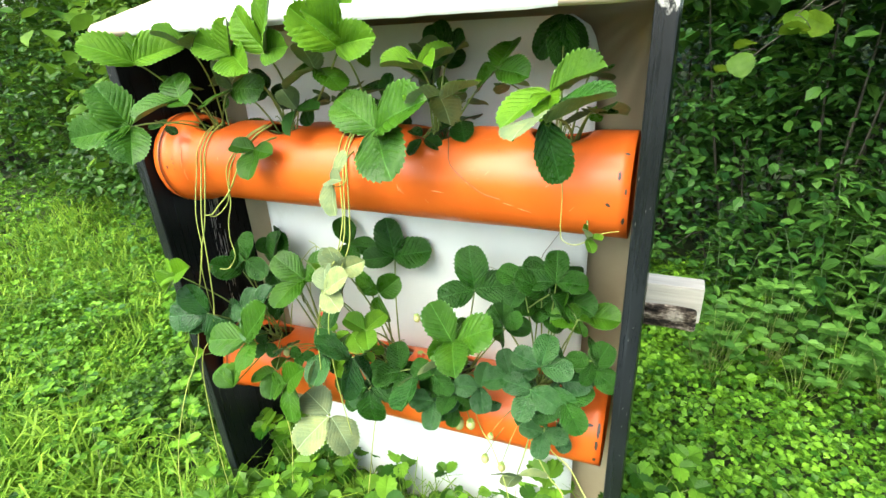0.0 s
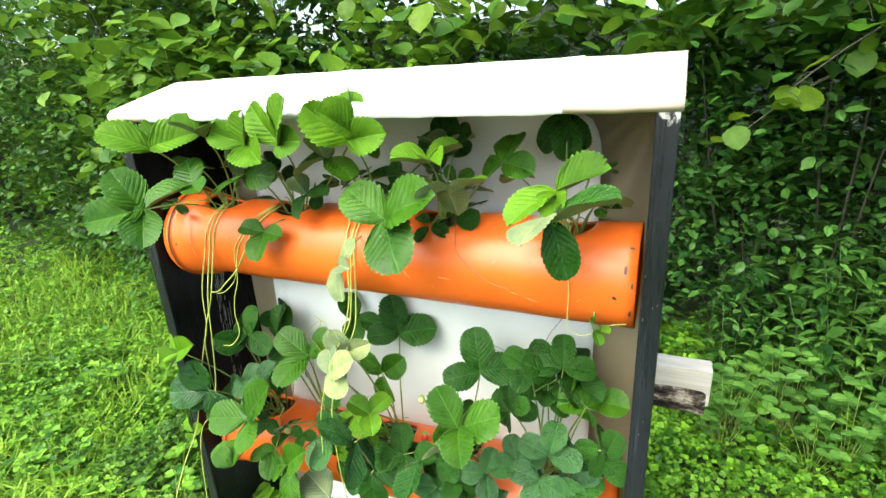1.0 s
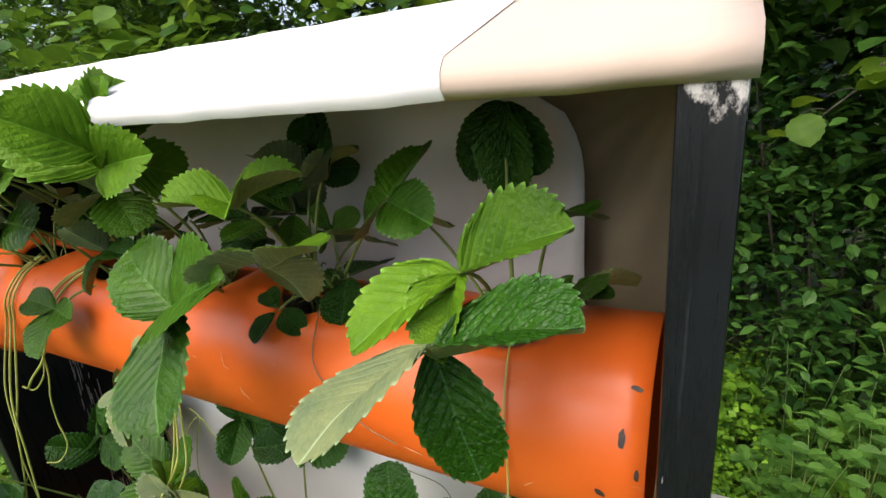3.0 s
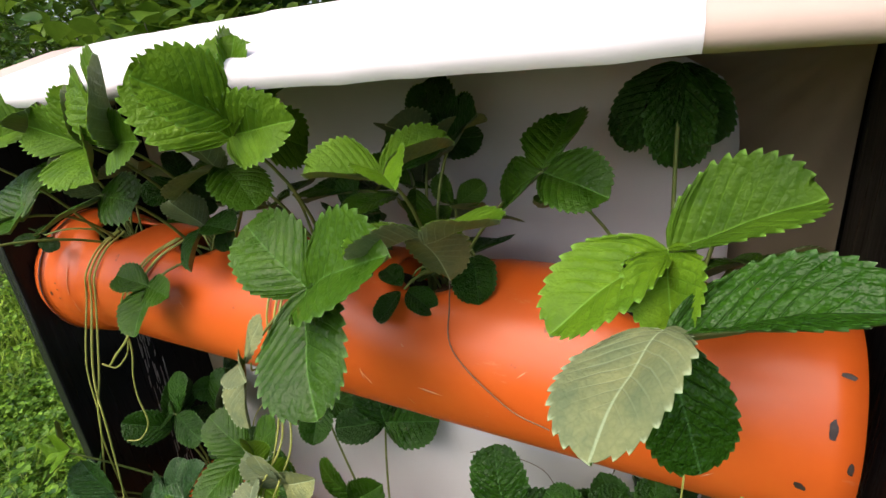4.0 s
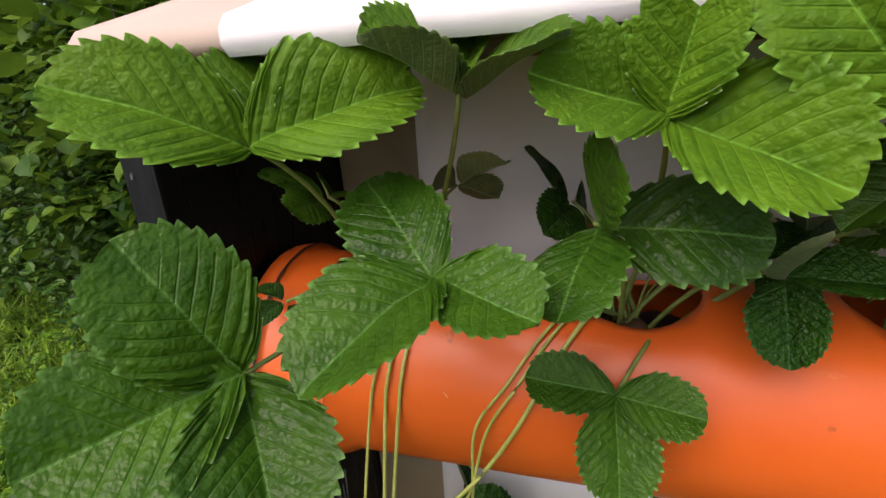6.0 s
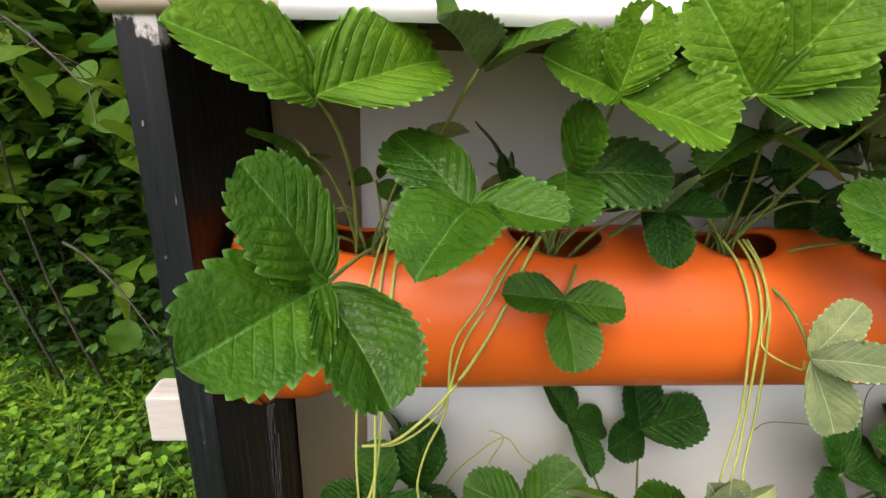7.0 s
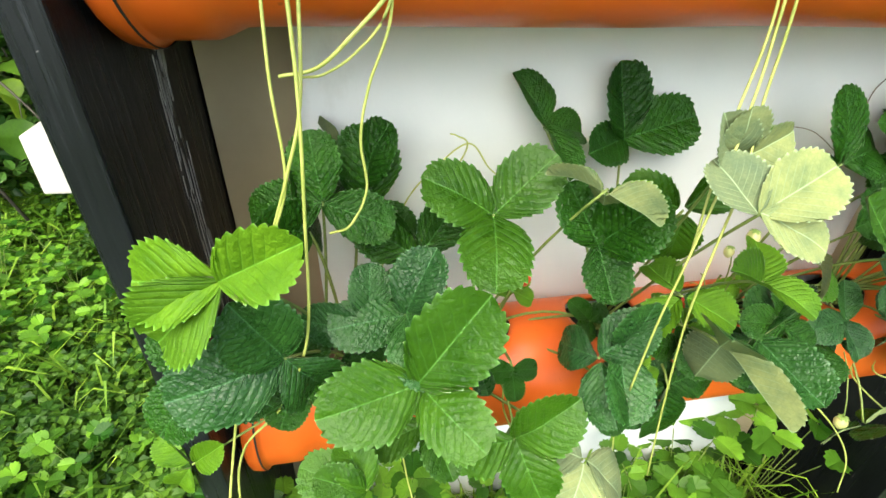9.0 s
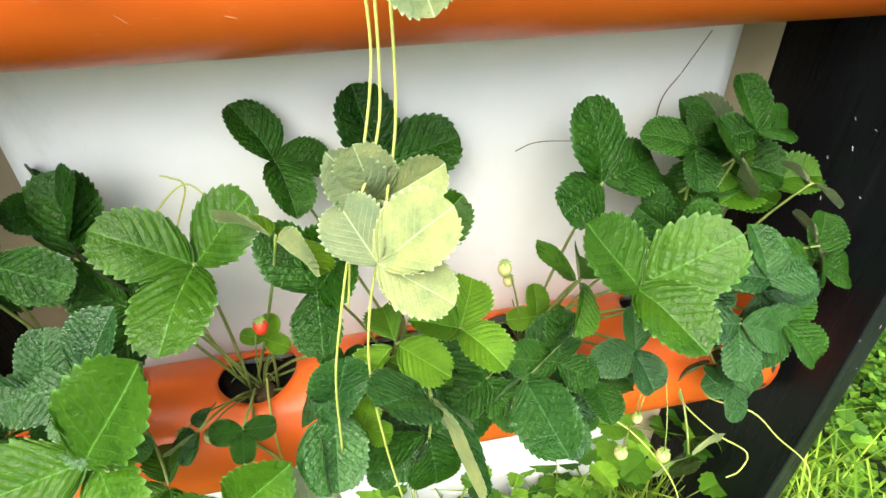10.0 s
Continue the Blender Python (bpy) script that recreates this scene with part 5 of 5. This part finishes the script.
def build_weed(seed, height, pairs, size, mat=NETTLE, slim=0.27):
    """A tall herb: a stem with crossed pairs of pointed leaves."""
    r = random.Random(seed)
    thing = empty("tall_weed", (0, 0, 0), label="tall leafy green weed before the hedge", category="weed", group="tall weeds")
    top = Vector((r.uniform(-0.1, 0.1), r.uniform(-0.1, 0.05), height))
    line = bend((0, 0, -0.03), top, (r.uniform(-0.04, 0.04), 0, 0), 8)
    v, f = tube_lists(line, 0.0024, 0.0011, 5)
    from_lists("stem", v, f, WEED_STEM, thing, "", True)
    verts, faces = [], []
    for i in range(pairs):
        t = 0.18 + 0.82 * i / (pairs - 1)
        p = Vector((0, 0, 0)).lerp(top, t)
        for k in range(3 if i == pairs - 1 else 2):
            yaw = i * 1.57 + k * math.pi + r.uniform(-0.5, 0.5)
            L = size * (1.15 - 0.55 * t) * r.uniform(0.8, 1.2)
            d = Vector((math.cos(yaw), math.sin(yaw), r.uniform(-0.35, 0.35))).normalized()
            s = d.cross(Vector((0, 0, 1))).normalized()
            u = s.cross(d)
            b, W, q = p + d * 0.012, L * slim, len(verts)
            verts += [b, b + d * L * 0.3 + s * W + u * W * 0.3, b + d * L * 0.65 + s * W * 0.75, b + d * L - Vector((0, 0, L * 0.2)), b + d * L * 0.65 - s * W * 0.75, b + d * L * 0.3 - s * W + u * W * 0.3, b + d * L * 0.5 - u * W * 0.1]
            faces += [(q, q + 1, q + 6), (q + 1, q + 2, q + 6), (q + 2, q + 3, q + 6), (q + 3, q + 4, q + 6), (q + 4, q + 5, q + 6), (q + 5, q, q + 6)]
    from_lists("foliage", verts, faces, mat, thing)
    return thing


kinds = [build_weed(s, h, n, z) for s, h, n, z in ((1, 0.66, 16, 0.07), (2, 0.55, 13, 0.07), (3, 0.4, 8, 0.07))]
spots = []
for k, w in enumerate(kinds):
    w.location = (1.05 + 0.3 * k, 1.25, 0)
for i in range(30):
    x = rng.uniform(0.55, 3.2)
    y = rng.uniform(1.15, 1.7) - 0.1 * max(0, x - 1.5)
    copy_thing(kinds[i % 3 if x > 1.3 else 1 + i % 2], pose(x, y, ground_height(x, y), 0, 0, rng.uniform(0, 360)))
for i in range(16):
    x = rng.uniform(-2.6, -0.5)
    y = rng.uniform(1.1, 1.6)
    copy_thing(kinds[1 + i % 2], pose(x, y, ground_height(x, y), 0, 0, rng.uniform(0, 360)))


herbs = [build_weed(s, h, n, z, HERB, 0.17) for s, h, n, z in ((11, 0.72, 20, 0.085), (12, 0.60, 17, 0.08), (13, 0.46, 13, 0.075))]
for k, w in enumerate(herbs):
    w.location = (1.02 + 0.16 * k, 1.30 - 0.06 * k, 0)
for i in range(17):
    x = 0.72 + 0.075 * i + rng.uniform(-0.03, 0.03)
    y = rng.uniform(1.16, 1.38)
    copy_thing(herbs[(i * 2 + 1) % 3 if x > 0.95 else 2], pose(x, y, ground_height(x, y), rng.uniform(-6, 6), rng.uniform(-6, 6), rng.uniform(0, 360)))


def hazel_leaf_mesh(seed):
    """A broad, toothed hazel leaf with a short point, one unit long, hanging along +y."""
    verts, faces, n = [], [], 13
    for i in range(n + 1):
        q = i / n
        y = q
        half = 0.46 * math.sin(math.pi * q ** 0.85) ** 0.62 * (1 - 0.25 * max(0.0, q - 0.8) / 0.2)
        half *= (1 + (0.07 if i % 2 else -0.05)) if 0 < i < n else 0.04
        for j in (-1.0, -0.5, 0.0, 0.5, 1.0):
            x = half * j
            z = 0.18 * abs(x) - 0.22 * y * y + 0.06 * noise.noise((x * 3 + seed, y * 3, seed)) + 0.012 * math.sin(26 * (y - abs(x))) * abs(j)
            verts.append((x, y + 0.10 * abs(j) * half, z))
    for i in range(n):
        for j in range(4):
            a = i * 5 + j
            faces.append((a, a + 1, a + 6, a + 5))
    me = bpy.data.meshes.new("leaf")
    me.from_pydata(verts, [], faces)
    me.materials.append(HAZEL_LEAF)
    me.polygons.foreach_set("use_smooth", [True] * len(me.polygons))
    return me


HAZEL_LEAVES = [hazel_leaf_mesh(k * 3.3 + 1) for k in range(4)]


def build_hazel_branch(start, end, sag, count, size, seed, label, spread=0.07):
    """A bent twig with broad leaves on short stalks to both sides."""
    r = random.Random(seed)
    thing = empty("hazel_branch", start, label=label, category="branch", group="hazel branches")
    line = [p - Vector(start) for p in bend(start, end, sag, 9)]
    v, f = tube_lists(line, 0.005, 0.0015, 5)
    from_lists("twig", v, f, TWIG, thing, "", True)
    for k in range(count):
        t = 0.08 + 0.92 * k / max(1, count - 1)
        i = min(7, int(t * 8))
        p = line[i].lerp(line[i + 1], t * 8 - i)
        heading = math.degrees(math.atan2(line[i + 1].y - line[i].y, line[i + 1].x - line[i].x)) - 90
        at = p + Vector((r.uniform(-spread, spread), r.uniform(-spread, spread), r.uniform(-spread, spread * 0.3)))
        sv, sf = tube_lists(bend(p, at, (0, 0, 0.01), 5), 0.0012, 0.0009, 4)
        from_lists("leaf_stalk", sv, sf, TWIG, thing, "", True)
        ob = new("leaf", r.choice(HAZEL_LEAVES))
        ob.parent = thing
        L = size * r.uniform(0.7, 1.2)
        turn = pose(0, 0, 0, 0, 0, heading + (60 if k % 2 else -60) + r.uniform(-40, 40)) @ pose(0, 0, 0, r.uniform(-65, 5), r.uniform(-30, 30), 0)
        ob.matrix_basis = Matrix.Translation(at) @ turn @ Matrix.Diagonal((L, L, L, 1))


over, beside = "hazel twig with broad toothed leaves above the roof", "hazel twig with bright toothed leaves beside the rack"
for a, b, n, sd in (((-1.05, 0.95, 1.66), (-0.62, 0.66, 1.50), 9, 1), ((-0.75, 0.90, 1.72), (-0.30, 0.70, 1.52), 9, 2), ((-0.42, 0.95, 1.62), (-0.10, 0.72, 1.44), 8, 3), ((-0.10, 0.95, 1.68), (0.22, 0.75, 1.50), 8, 4), ((0.25, 1.05, 1.66), (0.52, 0.85, 1.53), 7, 5), ((0.75, 1.2, 1.75), (0.50, 0.95, 1.56), 5, 6)):
    build_hazel_branch(a, b, (0, 0, 0.05), n, 0.085, 500 + sd, over)
for a, b, n, sd in (((1.35, 1.50, 1.48), (0.78, 1.20, 1.20), 9, 1), ((1.45, 1.35, 1.70), (0.92, 1.18, 1.44), 8, 2), ((1.15, 1.55, 1.28), (0.66, 1.25, 1.05), 9, 3)):
    build_hazel_branch(a, b, (0, 0, 0.06), n, 0.085, 520 + sd, beside)
for a, b, n, sd in (((-1.30, 0.85, 1.32), (-0.76, 0.42, 1.18), 18, 1), ((-1.25, 1.0, 0.75), (-0.95, 0.85, 0.50), 7, 3)):
    build_hazel_branch(a, b, (0, 0, 0.05), n, 0.075, 540 + sd, beside, 0.06)


def build_shrub(cx, cy, wide, deep, high, clumps, per, size, mat, seed, label, low_z=0.15, width=0.62):
    """A shrub: bent stems from the ground, and leaves in clumps at the ends of the branches."""
    r = random.Random(seed)
    thing = empty("hedge_shrub", (cx, cy, 0), label=label, category="shrub", group="hedge")
    sv, sf, lv, lf = [], [], [], []
    for c in range(clumps):
        p = Vector((r.uniform(-wide, wide), r.uniform(-deep, deep), r.uniform(low_z, high)))
        if r.random() < (0.5 if low_z < 0.4 else 0.2):
            root = Vector((p.x * 0.3 + r.uniform(-0.2, 0.2), abs(p.y) * 0.4 + 0.15, -0.05))
            v, f = tube_lists(bend(root, p, (r.uniform(-0.15, 0.15), r.uniform(-0.1, 0.1), 0.15), 7), 0.005 + 0.004 * r.random(), 0.0015, 5)
            k = len(sv)
            sv += v
            sf += [tuple(i + k for i in q) for q in f]
        rad = r.uniform(0.14, 0.30)

        def spot():
            q = Vector((r.gauss(0, 0.5), r.gauss(0, 0.5), r.gauss(0, 0.32)))
            return p + q * rad
        v, f = leaf_soup(r, per, spot, size, width, 0.9, 0.7)
        k = len(lv)
        lv += v
        lf += [tuple(i + k for i in q) for q in f]
    from_lists("branching", sv, sf, TWIG, thing, "", True)
    from_lists("foliage", lv, lf, mat, thing, "", size >= 0.08)


for i in range(8):
    cx = -4.2 + i * 1.15
    build_shrub(cx, 2.1 + 0.25 * math.sin(i * 2.3), 0.8, 0.55, 2.5, 104, 72, 0.068, HEDGE, 40 + i, "dense dark green hedge shrub behind the rack")
for i in range(6):
    build_shrub(0.95 + i * 0.62, 1.75 + 0.12 * math.sin(i * 2.1), 0.5, 0.22, 1.5, 80, 70, 0.045, NETTLE, 100 + i, "dense dark shrub with small leaves beside the rack", 0.2)
for i in range(5):
    build_shrub(-3.6 + i * 0.7, 1.85 + 0.12 * math.sin(i * 2.1), 0.5, 0.25, 1.5, 70, 60, 0.045, HEDGE, 110 + i, "dense dark shrub with small leaves beside the rack", 0.2)
for i in range(5):
    cx = -2.6 + i * 1.25
    build_shrub(cx, 1.75 + 0.15 * math.sin(i * 1.7), 0.7, 0.25, 2.4, 34, 26, 0.095, HAZEL if cx < 0.5 else HEDGE, 60 + i, "hazel shrub with broad bright green leaves", 1.25, 0.85)
for i in range(6):
    build_shrub(-8.0 + i * 1.05, 2.8 + 0.2 * math.sin(i), 0.8, 0.5, 2.6, 70, 40, 0.07, COVER, 80 + i, "light green hawthorn shrub along the grass", 0.1)
for i in range(5):
    build_shrub(-6.4 - 0.35 * i, 2.3 - 0.75 * i, 0.7, 0.6, 2.6, 75, 40, 0.07, HEDGE if i % 2 else COVER, 130 + i, "bushy green shrub at the end of the grass", 0.05)
for i in range(5):
    build_shrub(-2.5 + i * 0.45, 1.45 + 0.1 * math.sin(i * 3), 0.3, 0.15, 1.5, 16, 22, 0.085, HAZEL, 140 + i, "young hazel shoot with broad bright leaves", 0.5, 0.85)
build_shrub(-1.30, 1.15, 0.34, 0.2, 1.5, 12, 14, 0.10, HAZEL, 150, "hazel branch with broad bright leaves near the rack", 1.02, 0.85)
build_shrub(-1.75, 1.35, 0.34, 0.2, 1.6, 14, 18, 0.09, HAZEL, 151, "hazel branch with broad bright leaves near the rack", 0.8, 0.85)
for i in range(4):
    build_shrub(-2.5 + i * 0.5, 1.62 + 0.08 * math.sin(i * 2), 0.4, 0.2, 1.35, 80, 75, 0.045, HEDGE, 160 + i, "dense dark hedge shrub low behind the rack", 0.1)
# sheet added to close sky gaps; dark colour stands for depth behind the hedge
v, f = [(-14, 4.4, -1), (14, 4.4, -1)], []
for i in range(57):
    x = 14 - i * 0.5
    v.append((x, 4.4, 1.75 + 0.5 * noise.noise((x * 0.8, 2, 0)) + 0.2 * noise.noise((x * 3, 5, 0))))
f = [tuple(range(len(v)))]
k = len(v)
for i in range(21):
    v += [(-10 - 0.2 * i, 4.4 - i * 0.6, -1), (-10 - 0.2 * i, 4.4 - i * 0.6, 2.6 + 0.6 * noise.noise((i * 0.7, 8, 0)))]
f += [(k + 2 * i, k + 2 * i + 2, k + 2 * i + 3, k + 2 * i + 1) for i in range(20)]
tagged(from_lists("backdrop", v, f, GAP_SHEET), "dark sheet added behind the hedge to close its sky gaps", "backdrop", kind="structure")
